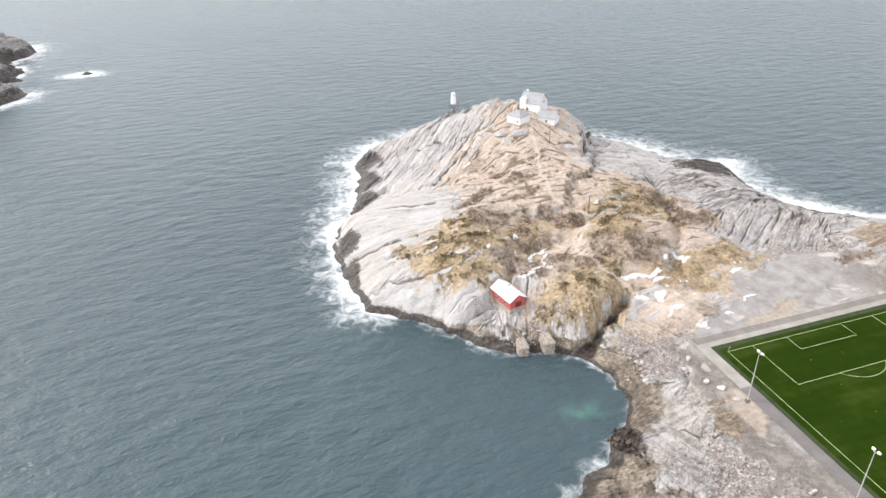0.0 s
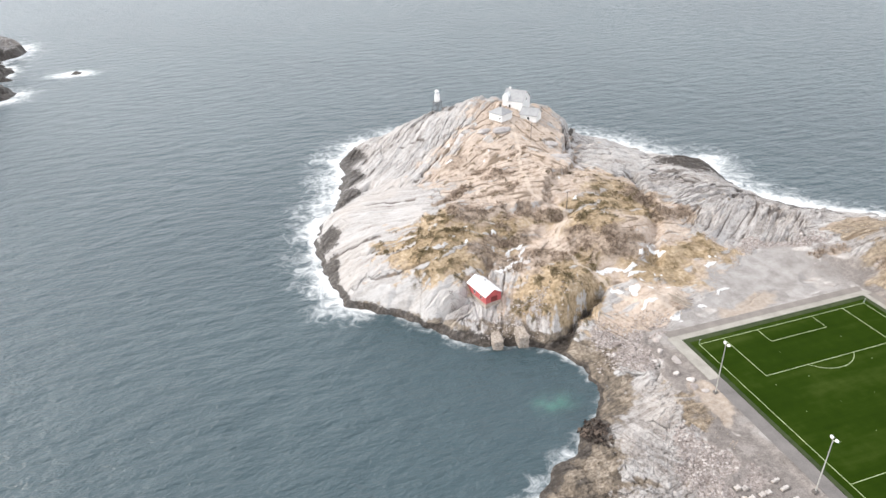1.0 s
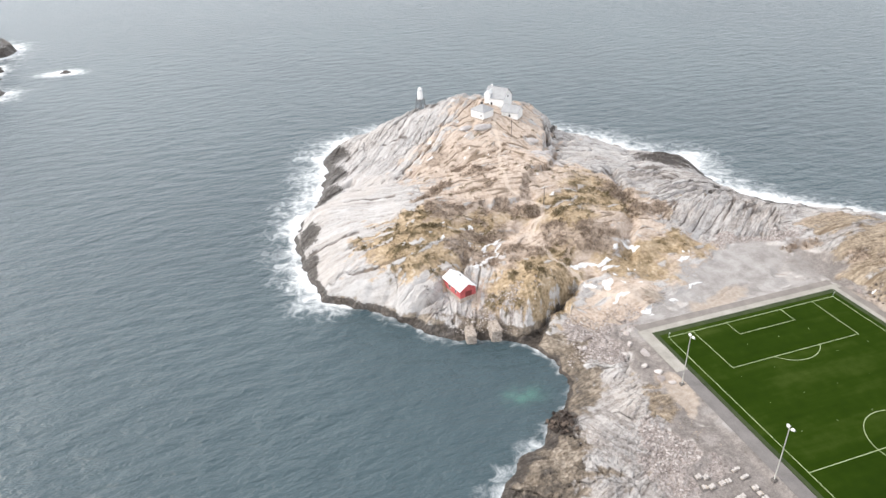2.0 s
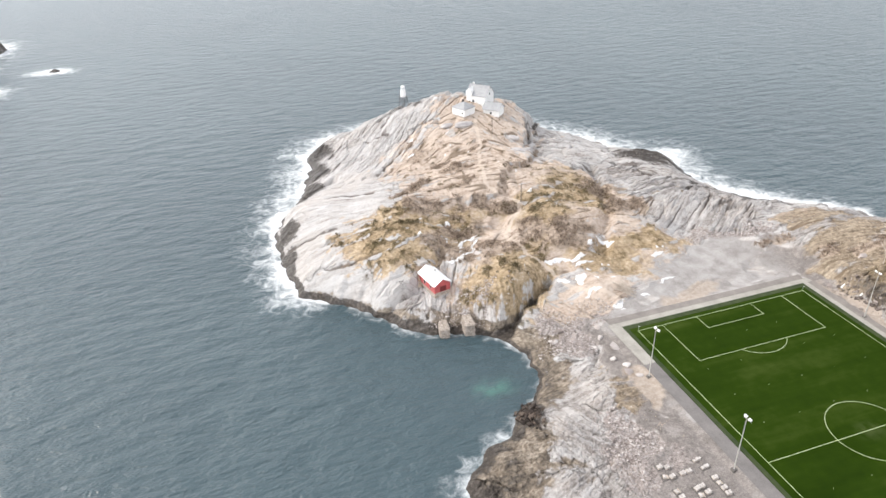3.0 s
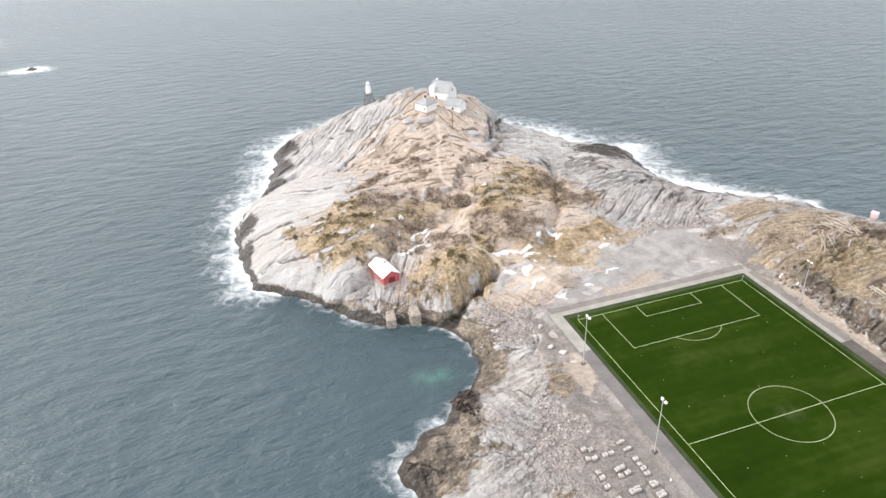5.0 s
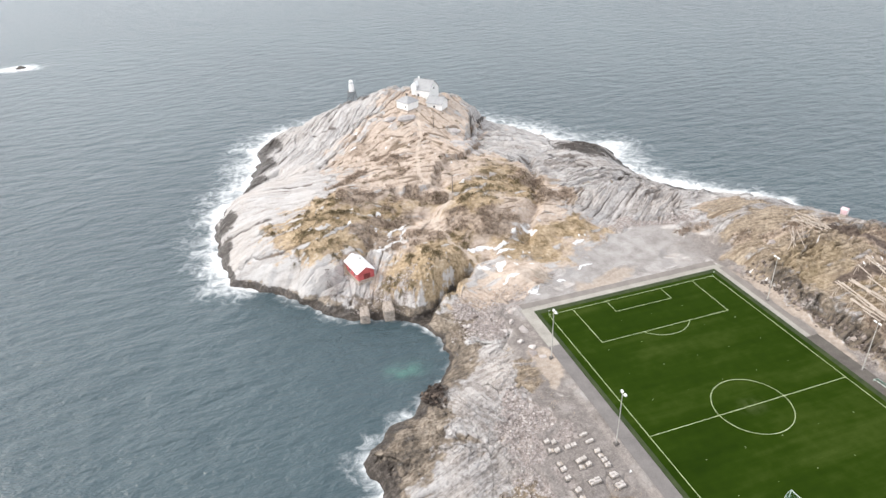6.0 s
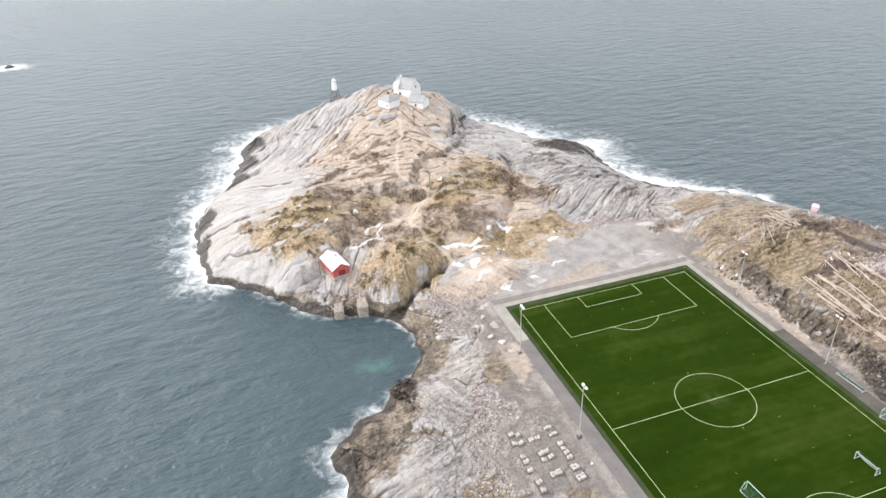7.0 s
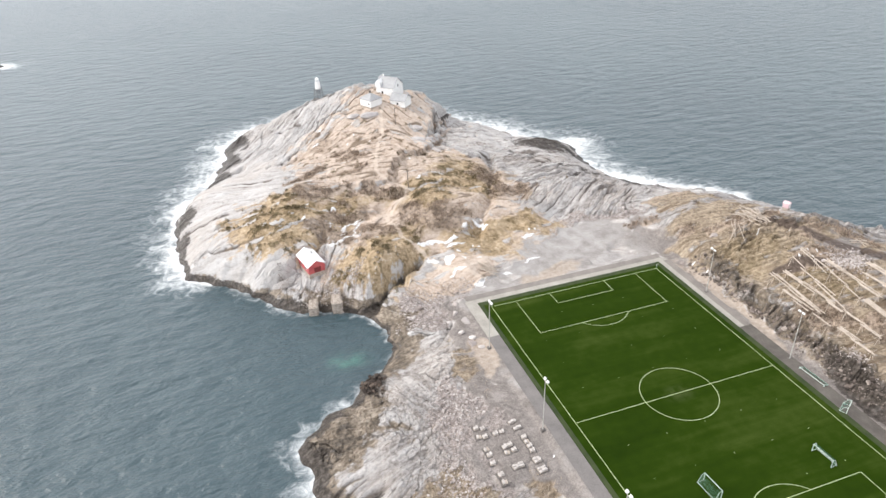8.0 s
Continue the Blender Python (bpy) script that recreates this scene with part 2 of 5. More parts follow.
def make_sea():
    n = Nodes("sea_water")
    foam, shoal = n.attr("foam"), n.attr("shoal")
    chop = n.noise(1.0, 5, 0.6, n.scaled(n.where, (0.088, 0.19, 0.1)), 0.12)
    ripple = n.noise(1.0, 5, 0.62, n.scaled(n.where, (0.36, 0.62, 0.2)), 0.2)
    broad = n.noise(0.008, 4)
    lace = n.noise(0.22, 6, 0.6, None, 1.4)
    fizz = n.noise(2.6, 5, 0.75)
    deep = n.mix(n.span(broad, 0.35, 0.65), (0.027, 0.056, 0.068), (0.036, 0.068, 0.080))
    deep = n.mix(n.span(shoal, 0.0, 1.0, 0, 0.55), deep, (0.09, 0.24, 0.19))
    f = n.math("ADD", foam, n.math("ADD", n.math("MULTIPLY", n.math("SUBTRACT", lace, 0.5), 1.5),
                                   n.math("MULTIPLY", n.math("SUBTRACT", fizz, 0.5), 0.45)))
    froth = n.math("MULTIPLY", n.span(f, 0.15, 1.0), n.span(foam, 0.03, 0.2))
    col = n.mix(froth, deep, (0.76, 0.79, 0.80))
    swell = n.bump(chop, 1.0, 2.2)
    rip = n.bump(ripple, 1.0, 0.45, swell)
    return n.done(col, n.span(froth, 0, 1, 0.34, 0.9), rip, IOR=1.56)


def make_turf():
    n = Nodes("artificial_turf")
    broad, mid, fine = n.noise(0.05, 3), n.noise(0.4, 4), n.noise(6.0, 3)
    sweep = n.noise(1.0, 4, 0.6, n.scaled(n.where, (0.02, 0.20, 0.1)), 0.3)
    v = n.math("ADD", n.math("MULTIPLY", broad, 0.3), n.math("ADD", n.math("MULTIPLY", mid, 0.2), n.math("MULTIPLY", sweep, 0.5)))
    col = n.ramp(v, (0.34, (0.0120, 0.027, 0.0014)), (0.5, (0.019, 0.039, 0.0024)), (0.68, (0.040, 0.062, 0.010)))
    col = n.mix(n.span(fine, 0.4, 0.7, 0, 0.3), col, (0.009, 0.024, 0.004))
    # worn pile on the centre spot, with a radial glow painted into its colour
    away = n.tree.nodes.new("ShaderNodeVectorMath")
    away.operation = "LENGTH"
    n.put(away.inputs[0], n.scaled(n.where, (0.30, 0.42, 0.0)))
    worn_glow = n.math("MULTIPLY", n.span(away.outputs["Value"], 0.0, 1.7, 1.0, 0.0), n.span(mid, 0.35, 0.6))
    col = n.mix(n.math("MULTIPLY", worn_glow, 0.5), col, (0.075, 0.095, 0.035))
    return n.done(col, 0.9, n.bump(fine, 0.4, 0.03), Specular_IOR_Level=0.03)


def make_lot(name, dark, light, cracked):
    n = Nodes(name)
    mid, grit, spots = n.noise(0.3, 4), n.noise(4.0, 4, 0.7), n.noise(0.9, 5, 0.7, None, 0.8)
    v = n.math("ADD", n.math("MULTIPLY", mid, 0.5), n.math("MULTIPLY", grit, 0.5))
    col = n.mix(n.span(v, 0.3, 0.7), dark, light)
    col = n.mix(n.span(spots, 0.62, 0.72, 0, cracked), col, (0.24, 0.21, 0.19))
    return n.done(col, 0.88, n.bump(grit, 0.5, 0.03))


M_GROUND, M_SEA, M_TURF = make_ground(), make_sea(), make_turf()
M_WALK = make_lot("worn_concrete", (0.26, 0.245, 0.215), (0.40, 0.38, 0.34), 0.45)
M_ASPHALT = make_lot("grey_asphalt", (0.135, 0.125, 0.12), (0.215, 0.20, 0.19), 0.3)
M_ROADWAY = make_lot("packed_gravel", (0.17, 0.152, 0.138), (0.265, 0.238, 0.215), 0.4)
M_VERGE = make_lot("damp_gravel_verge", (0.075, 0.066, 0.058), (0.14, 0.125, 0.11), 0.4)
M_BORDER = plain("worn_turf_edge", (0.016, 0.030, 0.005), (0.042, 0.058, 0.016), 0.95, 0.35)
M_LINE = plain("line_paint", (0.36, 0.46, 0.22), (0.54, 0.61, 0.36), 0.75, 0.7)
M_STEEL = plain("galvanised_steel", (0.40, 0.385, 0.36), (0.56, 0.545, 0.515), 0.5, 2.0, 0.15)
M_LAMP = plain("white_lamp_housing", (0.78, 0.78, 0.76), (0.88, 0.88, 0.86), 0.4, 2.0)
M_GLASS = plain("lamp_glass", (0.55, 0.58, 0.6), (0.7, 0.72, 0.74), 0.12, 4.0)
M_RED = plain("red_boards", (0.39, 0.075, 0.08), (0.54, 0.12, 0.12), 0.7, 0.8)
M_REDDARK = plain("dark_red_door", (0.12, 0.02, 0.02), (0.20, 0.03, 0.03), 0.6)
M_WHITEROOF = plain("white_sheet_roof", (0.78, 0.80, 0.82), (0.88, 0.89, 0.90), 0.5, 0.6)
M_WHITE = plain("white_boards", (0.74, 0.74, 0.73), (0.84, 0.84, 0.83), 0.65, 0.7)
M_SLATE = plain("pale_slate_roof", (0.29, 0.295, 0.30), (0.39, 0.395, 0.40), 0.55, 0.8)
M_DARK = plain("dark_window_glass", (0.02, 0.022, 0.025), (0.05, 0.055, 0.06), 0.15, 3.0)
M_BRICKDARK = plain("dark_chimney", (0.05, 0.045, 0.045), (0.11, 0.10, 0.095), 0.8, 3.0)
M_IRON = plain("dark_iron", (0.10, 0.10, 0.105), (0.19, 0.19, 0.19), 0.6, 2.0, 0.3)
M_POLE = plain("weathered_pole", (0.37, 0.315, 0.26), (0.56, 0.49, 0.42), 0.8, 0.8, 0.0, 0.03)
M_NET = plain("green_net", (0.05, 0.14, 0.10), (0.11, 0.24, 0.18), 0.8, 3.0)
M_GOAL = plain("white_goal_tube", (0.46, 0.56, 0.50), (0.62, 0.70, 0.65), 0.4, 3.0)
M_PAD = plain("pale_concrete", (0.40, 0.365, 0.34), (0.60, 0.565, 0.54), 0.85, 1.2)
M_PADDARK = plain("damp_gravel", (0.10, 0.09, 0.083), (0.17, 0.155, 0.143), 0.9, 1.2)
M_SNOW = plain("old_snow", (0.62, 0.62, 0.62), (0.80, 0.80, 0.80), 0.7, 0.9, 0.0, 0.08, 3.0)
M_PINK = plain("pale_pink_cabin", (0.56, 0.38, 0.41), (0.74, 0.58, 0.60), 0.6, 0.9)
M_MASON = plain("pier_stone", (0.24, 0.202, 0.168), (0.52, 0.455, 0.395), 0.9, 1.6, 0.0, 0.08, 3.0)


def make_loose(name, stops, scale):
    n = Nodes(name)
    v = n.math("ADD", n.math("MULTIPLY", n.island(), 0.6), n.math("MULTIPLY", n.noise(scale, 4), 0.4))
    return n.done(n.ramp(v, *stops), 0.9, n.bump(n.noise(scale * 2, 4), 0.6, 0.1))


M_BOULDER = make_loose("loose_stone", ((0.2, (0.26, 0.22, 0.20)), (0.5, (0.42, 0.375, 0.35)), (0.8, (0.58, 0.54, 0.515))), 1.5)
M_BLAST = make_loose("blasted_rock", ((0.2, (0.07, 0.055, 0.047)), (0.5, (0.17, 0.138, 0.12)), (0.8, (0.36, 0.31, 0.275))), 1.5)
M_OLDPOLE = plain("dark_weathered_pole", (0.09, 0.075, 0.065), (0.20, 0.17, 0.15), 0.85, 1.0)
M_PALEROCK = plain("pale_lichen_rock", (0.34, 0.315, 0.305), (0.50, 0.475, 0.465), 0.9, 0.5, 0.0, 0.1, 2.5)
M_WETROCK = make_loose("wet_brown_rock", ((0.2, (0.02, 0.014, 0.011)), (0.5, (0.05, 0.036, 0.028)), (0.8, (0.12, 0.09, 0.07))), 1.5)
M_TUFT = make_loose("dry_grass", ((0.2, (0.33, 0.255, 0.185)), (0.5, (0.46, 0.37, 0.285)), (0.8, (0.58, 0.485, 0.39))), 0.8)
M_TWIG = make_loose("bare_twigs", ((0.2, (0.16, 0.12, 0.09)), (0.5, (0.31, 0.242, 0.187)), (0.8, (0.46, 0.37, 0.294))), 0.8)
M_HEATH = make_loose("dark_heather", ((0.2, (0.06, 0.048, 0.022)), (0.5, (0.125, 0.097, 0.047)), (0.8, (0.24, 0.185, 0.10))), 0.8)


# ---------------------------------------------------------------- noise and relief
_rng = np.random.RandomState(7)
_PERM = _rng.permutation(512)
_ANG = _rng.rand(512) * 2 * np.pi
_GX, _GY = np.cos(_ANG), np.sin(_ANG)


def grain(x, y, seed=0):
    """Gradient noise, about -1 to 1."""
    xi, yi = np.floor(x).astype(np.int64), np.floor(y).astype(np.int64)
    fx, fy = x - xi, y - yi
    ux, uy = fx * fx * fx * (fx * (fx * 6 - 15) + 10), fy * fy * fy * (fy * (fy * 6 - 15) + 10)

    def corner(i, j):
        h = _PERM[(_PERM[(xi + i + seed * 57) & 511] + yi + j) & 511]
        return _GX[h] * (fx - i) + _GY[h] * (fy - j)

    a = corner(0, 0) * (1 - ux) + corner(1, 0) * ux
    b = corner(0, 1) * (1 - ux) + corner(1, 1) * ux
    return (a * (1 - uy) + b * uy) * 1.5


def fbm(x, y, octaves=4, seed=0, gain=0.5):
    total, amp = 0.0, 1.0
    for k in range(octaves):
        total = total + amp * grain(x * 2 ** k, y * 2 ** k, seed + k)
        amp *= gain
    return total


def joints(u, v, seed=0):
    """Cracked blocks: the distance to the nearest crack, a number, 0 to 1, and a tilted face for each block."""
    ui, vi = np.floor(u).astype(np.int64), np.floor(v).astype(np.int64)
    near, next_, tag, tilt = np.full(u.shape, 9.0), np.full(u.shape, 9.0), np.zeros(u.shape), np.zeros(u.shape)
    for i in (-1, 0, 1):
        for j in (-1, 0, 1):
            h = _PERM[(_PERM[(ui + i + seed * 31) & 511] + vi + j) & 511]
            k = _PERM[(h + 97) & 511]
            du, dv = u - (ui + i + 0.1 + 0.8 * h / 511), v - (vi + j + 0.1 + 0.8 * k / 511)
            d = np.hypot(du, dv)
            first = d < near
            next_ = np.where(first, near, np.minimum(next_, d))
            m = _PERM[(h + 3 * k) & 511]
            tag = np.where(first, m / 511, tag)
            tilt = np.where(first, du * _GX[m] + dv * _GY[m], tilt)
            near = np.minimum(near, d)
    return next_ - near, tag, tilt


def smooth(v, a, b):
    t = np.clip((v - a) / (b - a), 0, 1)
    return t * t * (3 - 2 * t)


# the shoreline, clockwise from the near side of the cove
SHORE_WEST = [(-88, 14), (-89, 20), (-84, 26), (-79, 29), (-73, 32), (-70, 36), (-66, 40), (-62, 43), (-58, 48), (-58, 54),
              (-59, 60), (-61, 66), (-66, 71), (-72, 73), (-77, 74.5), (-80, 76), (-86, 81), (-92, 90), (-97, 97), (-105, 103),
              (-113, 110), (-115, 122), (-116, 138), (-116, 153), (-112, 166), (-108, 173), (-102, 185), (-98, 200), (-94, 212),
              (-92, 230), (-82, 246)]
SHORE_EAST = [(-65, 252), (-40, 252), (-12, 244), (5, 233), (16, 223), (24, 212), (32, 202), (38, 190), (40, 180), (52, 173),
              (59, 162), (56, 146), (57, 132), (60, 124), (66, 115), (76, 105), (86, 97), (93, 88), (99, 76), (107, 62),
              (115, 48), (122, 30), (126, 0), (122, -40), (104, -66), (40, -74), (-40, -70), (-72, -45), (-88, -15)]
SHORE = np.array(SHORE_WEST + SHORE_EAST, float)


def inland(x, y):
    """Metres from the shoreline, minus out at sea."""
    wob = 1.6 * fbm(x / 9, y / 9, 3, 31), 1.6 * fbm(x / 9, y / 9, 3, 41)
    px, py = x + wob[0], y + wob[1]
    best, inside = np.full(x.shape, 1e9), np.zeros(x.shape, bool)
    for (ax, ay), (bx, by) in zip(SHORE, np.roll(SHORE, -1, 0)):
        dx, dy = bx - ax, by - ay
        t = np.clip(((px - ax) * dx + (py - ay) * dy) / (dx * dx + dy * dy), 0, 1)
        best = np.minimum(best, np.hypot(px - ax - t * dx, py - ay - t * dy))
        cross = (ay > py) != (by > py)
        inside ^= cross & (px < (bx - ax) * (py - ay) / (by - ay if by != ay else 1e-9) + ax)
    return np.where(inside, best, -best)


# rounded hills: centre, radius, height
KNOLLS_ISLAND = [(-45, 222, 20, 11.4), (-15, 212, 20, 7.9), (-25, 188, 22, 13.3), (-50, 178, 22, -0.5), (-75, 180, 20, 3),
                 (-45, 140, 20, 7.5), (-65, 118, 18, 2.5), (-90, 130, 20, 6.2), (-98, 112, 14, 0.9), (-88, 98, 12, 5.6),
                 (-75, 92, 10, -4.0), (-55, 86, 11, 6.4), (-36, 100, 13, 2), (-24, 100, 12, 8.3), (-20, 140, 20, 7.9),
                 (5, 122, 18, 3.1), (10, 172, 20, 4.3), (12, 198, 14, 1), (-104, 158, 12, 3.8), (-70, 150, 22, 3.9),
                 (0, 240, 20, 5.0), (1, 206, 8, 4.5), (-72, 106, 10, 3), (-61, 107, 6, -2.6),
                 (-53, 181, 9, 2.4), (-74, 128, 7, 1.8), (-4, 167, 8, -3.5), (-5, 108, 7, 2.4), (-24, 221, 11, 2.6), (-64, 221, 10, 2.6)]
KNOLLS_MAIN = [(-49, 81, 6, 2.6), (-57, 77, 5, 2.6), (33, 157, 6, 2.4), (45, 149, 7, 2.6), (35, 165, 18, 0.4), (30, 105, 16, 5.6), (52, 112, 16, 1.7), (62, 45, 18, 11.8), (58, 8, 20, 3.8),
               (72, 84, 16, 6.7), (80, 36, 15, 4), (82, 0, 22, 9.2), (80, -30, 22, -3.2), (-27, 73, 7, 3.5),
               (-14, 70, 8, 2.4), (-45, 25, 22, 1.8), (-70, 25, 14, -0.6), (60, -40, 26, 10.6), (0, 87, 10, 4.4),
               (45, 140, 16, 4.2), (92, 60, 16, 0.8), (48, 76, 14, 2), (104, 30, 16, 1.4), (22, 97, 7, -3), (53, 66, 7, 2.4)]
# clefts: depth, half width, way
CLEFTS = [(6.5, 1.9, ((-41, 80.5), (-46, 77), (-52, 73.3), (-62, 66))),
          (2.6, 0.8, ((-95, 86), (-86, 90.3), (-77.5, 93.6))),
          (5.0, 0.8, ((12, 206), (8, 199), (2, 189), (-4, 177))),
          (2.0, 2.2, ((-30, 120), (-42, 114), (-50, 111))),
          (2.2, 1.2, ((-66, 105.4), (-68.3, 101.6), (-71, 99.4))),
          (2.6, 2.2, ((12, 150), (6, 130), (0, 118), (-6, 105), (-18, 88))),
          (2.0, 0.8, ((-118, 130), (-108, 128), (-94, 120))),
          (2.2, 1.8, ((-110, 174), (-98, 176), (-88, 184)))]
# folds of the upper hill, with soil, low scrub and painted crevice shade
FOLDS = [((-71.4, 172), (-63, 180), (-55.6, 186)), ((-68, 209), (-58.8, 205.4)), ((-53.5, 190), (-49.7, 189.3)),
         ((-52, 169.5), (-46, 172), (-41, 174.6), (-35, 173)), ((-58.7, 145.6), (-52.2, 144.3), (-44.3, 140.2)),
         ((-57.9, 138.1), (-51.6, 137), (-45.6, 134.2)), ((-22.6, 177.8), (-15.8, 174.8), (-8.8, 176.5)),
         ((-24.6, 170.7), (-18, 167.5), (-15.8, 158.2)), ((-38.4, 155.1), (-33.8, 154.3)), ((-41.9, 193.7), (-31.8, 191.5)),
         ((-95, 156), (-86, 153), (-78, 149)), ((-112, 134), (-104, 132.5), (-97, 131)), ((-103, 112), (-95, 108), (-86, 107))]
# lie of the rock's layers: centre, reach, bearing in degrees, how short they break
LAYERS = [(-80, 200, 30, 42, 1), (-62, 182, 20, 46, 1), (-45, 172, 20, 24, 1), (-50, 143, 26, -6, 1), (-84, 150, 20, -22, 1),
          (-104, 130, 18, -14, 1), (-94, 113, 12, 12, 1), (-100, 104, 14, -22, 1), (-86, 99, 12, 16, 1), (-14, 168, 18, -62, 1),
          (12, 168, 16, -26, 1), (22, 128, 18, 6, 1), (42, 148, 20, -36, 1), (30, 98, 20, 37, 1), (46, 76, 18, -11, 1),
          (62, 45, 34, -24, 1), (70, 5, 34, -15, 1), (-55, 56, 13, -50, 1.6), (-52, 40, 12, 9, 2.0), (-58, 23, 11, -66, 2.0),
          (-74, 22, 11, 0, 1.6), (-76, 5, 15, 24, 1.6), (-52, 2, 16, 15, 2.4), (-65, 82, 14, 66, 1), (-20, 95, 22, 10, 1)]


def way_distance(x, y, way):
    best = np.full(np.shape(x), 1e9)
    for (ax, ay), (bx, by) in zip(way, way[1:]):
        dx, dy = bx - ax, by - ay
        t = np.clip(((x - ax) * dx + (y - ay) * dy) / (dx * dx + dy * dy), 0, 1)
        best = np.minimum(best, np.hypot(x - ax - t * dx, y - ay - t * dy))
    return best


def side_distance(x, y, way):
    """Metres from a way, minus on its left."""
    best, side = np.full(np.shape(x), 1e9), np.ones(np.shape(x))
    for (ax, ay), (bx, by) in zip(way, way[1:]):
        dx, dy = bx - ax, by - ay
        t = np.clip(((x - ax) * dx + (y - ay) * dy) / (dx * dx + dy * dy), 0, 1)
        q = np.hypot(x - ax - t * dx, y - ay - t * dy)
        side = np.where(q < best, np.where(dx * (y - ay) - dy * (x - ax) > 0, -1.0, 1.0), side)
        best = np.minimum(best, q)
    return best * side


def layers(x, y):
    """Coordinates across and along the rock's layers; each zone keeps its own bearing."""
    best = np.full(np.shape(x), -1e9)
    across, along = np.zeros(np.shape(x)), np.zeros(np.shape(x))
    px, py = x + 4 * fbm(x / 14, y / 14, 3, 151), y + 4 * fbm(x / 14, y / 14, 3, 161)
    for cx, cy, r, bearing, short in LAYERS:
        w = -np.hypot(px - cx, py - cy) / r
        s, c = math.sin(radians(bearing)), math.cos(radians(bearing))
        mine = w > best
        across, along = np.where(mine, -x * s + y * c, across), np.where(mine, short * (x * c + y * s), along)
        best = np.maximum(best, w)
    return across, along


def patch(x, y, cx, cy, rx, ry, turn=0.0):
    s, c = math.sin(radians(turn)), math.cos(radians(turn))
    u, v = ((x - cx) * c + (y - cy) * s) / rx, (-(x - cx) * s + (y - cy) * c) / ry
    return np.clip(1.5 - np.hypot(u, v), 0, 1)


def patches(x, y, rows, warp=5.0):
    total = np.zeros(np.shape(x))
    x, y = x + warp * fbm(x / 13, y / 13, 3, 101), y + warp * fbm(x / 13, y / 13, 3, 111)
    for row in rows:
        total = np.maximum(total, patch(x, y, *row))
    return total


GRASS = [(-12, 82, 14, 10), (-34, 68, 8, 7), (-55, 79, 14, 9), (-62, 84, 9, 7), (-22, 104, 18, 14), (0, 118, 11, 16), (46, 50, 6, 7), (43, 42, 4, 6), (-44, 99, 16, 12), (-30, 92, 12, 12), (-38, 150, 27, 40, 10), (-20, 190, 20, 22), (-80, 115, 17, 16), (-53, 82, 13, 13), (-10, 112, 15, 24), (-4, 128, 14, 16), (-16, 84, 14, 11),
         (0, 88, 11, 8), (-58, 120, 14, 16), (60, 28, 17, 25), (54, 44, 9, 6), (47, 60, 8, 8), (60, 62, 10, 6), (58, 80, 12, 7), (40.5, 57, 5, 4), (84, 4, 12, 26), (-40.5, 26, 3.5, 12, 6), (-38, -16, 5, 8), (-61, -8, 8, 5),
         (52, -14, 12, 24), (-3, 60.5, 9, 3.5, 8), (-41, 66, 4, 6), (-27, 70, 8, 7), (-36, 106, 22, 17), (-31, 88, 14, 9), (-8, 135, 12, 16), (-52, 165, 18, 14, 30)]
MOSS = [(-56, 80, 13, 9), (-24, 118, 14, 8), (-28, 108, 10, 9), (-42, 92, 7, 8), (-36, 120, 12, 5), (-80, 115, 18, 17), (-53, 82, 14, 14), (-7, 126, 14, 17), (-16, 84, 13, 10), (0, 88, 10, 7), (-58, 116, 10, 10), (60, 20, 10, 12), (48, 36, 7, 9)]
BRUSH = [(-57, 112, 6, 3.5, 10), (-44, 122.5, 7, 2.4, 14), (-67, 103.5, 2, 3, 20), (-29, 95, 7, 8), (-50, 97, 8, 4), (-54, 113, 7, 4), (-43, 124, 7, 2.2, 18), (0, 126, 3, 8), (-62, 130, 8, 2), (-70, 126, 7, 3, 20), (-54, 122, 6, 3, 10), (-42, 150, 9, 2, 10), (-56, 172, 9, 2.5, 30), (-30, 168, 6, 1.6, 8), (4, 112, 6, 5), (-26, 96, 9, 9), (-62, 103, 5, 6), (-39, 121, 6, 5), (-46, 136, 7, 3), (3, 124, 4, 10), (-36, 101, 6, 6), (-51, 103, 6, 4),
         (-66, 142, 9, 3), (-48, 160, 8, 3), (-33, 90, 7, 3), (38, 74, 4, 3), (66, 20, 7, 8), (60, 26.5, 7, 3.5, 10), (66, 34, 6, 3), (52, 52, 5, 3), (58, 48, 6, 3), (70, 46, 5, 3), (48, 6, 5, 9), (60, -6, 9, 6), (80, 28, 7, 8), (44, 60, 5, 4)]
GRAVEL = [(12, 71, 28, 11, 15), (0, 58.5, 38, 3.2), (-44, -1, 8, 12), (-40, 10, 4, 10), (34, 64, 8, 8), (-43.4, 20.8, 3, 4), (-38.2, 33, 3.0, 26), (-37, -8, 3, 16), (-38, 14, 3, 14), (70.5, 24, 4.5, 5), (36.6, 27, 1.6, 24), (-39, 14, 4, 22)]
SAND = [(36.6, 26, 2.2, 24), (-3, 60.5, 11, 3.6, 8), (-38, 31, 3, 8)]
RUBBLE = [(-50, 9, 8.5, 18), (-57, -10, 9, 10), (-45, 57, 10, 9), (-33, 60, 6, 8), (28, 86, 16, 4, -10), (38.5, -16, 3, 16)]
GREY = [(-39, 20, 6.5, 40), (-60, -5, 30, 26), (-43, 6, 8, 20), (50, -12, 20, 34), (62, 40, 34, 50), (90, 0, 40, 60)]
PALE_GREY = [(-58, 28, 15, 20), (40, 110, 34, 30, -20), (45, 160, 16, 10, -20), (22, 135, 14, 14)]
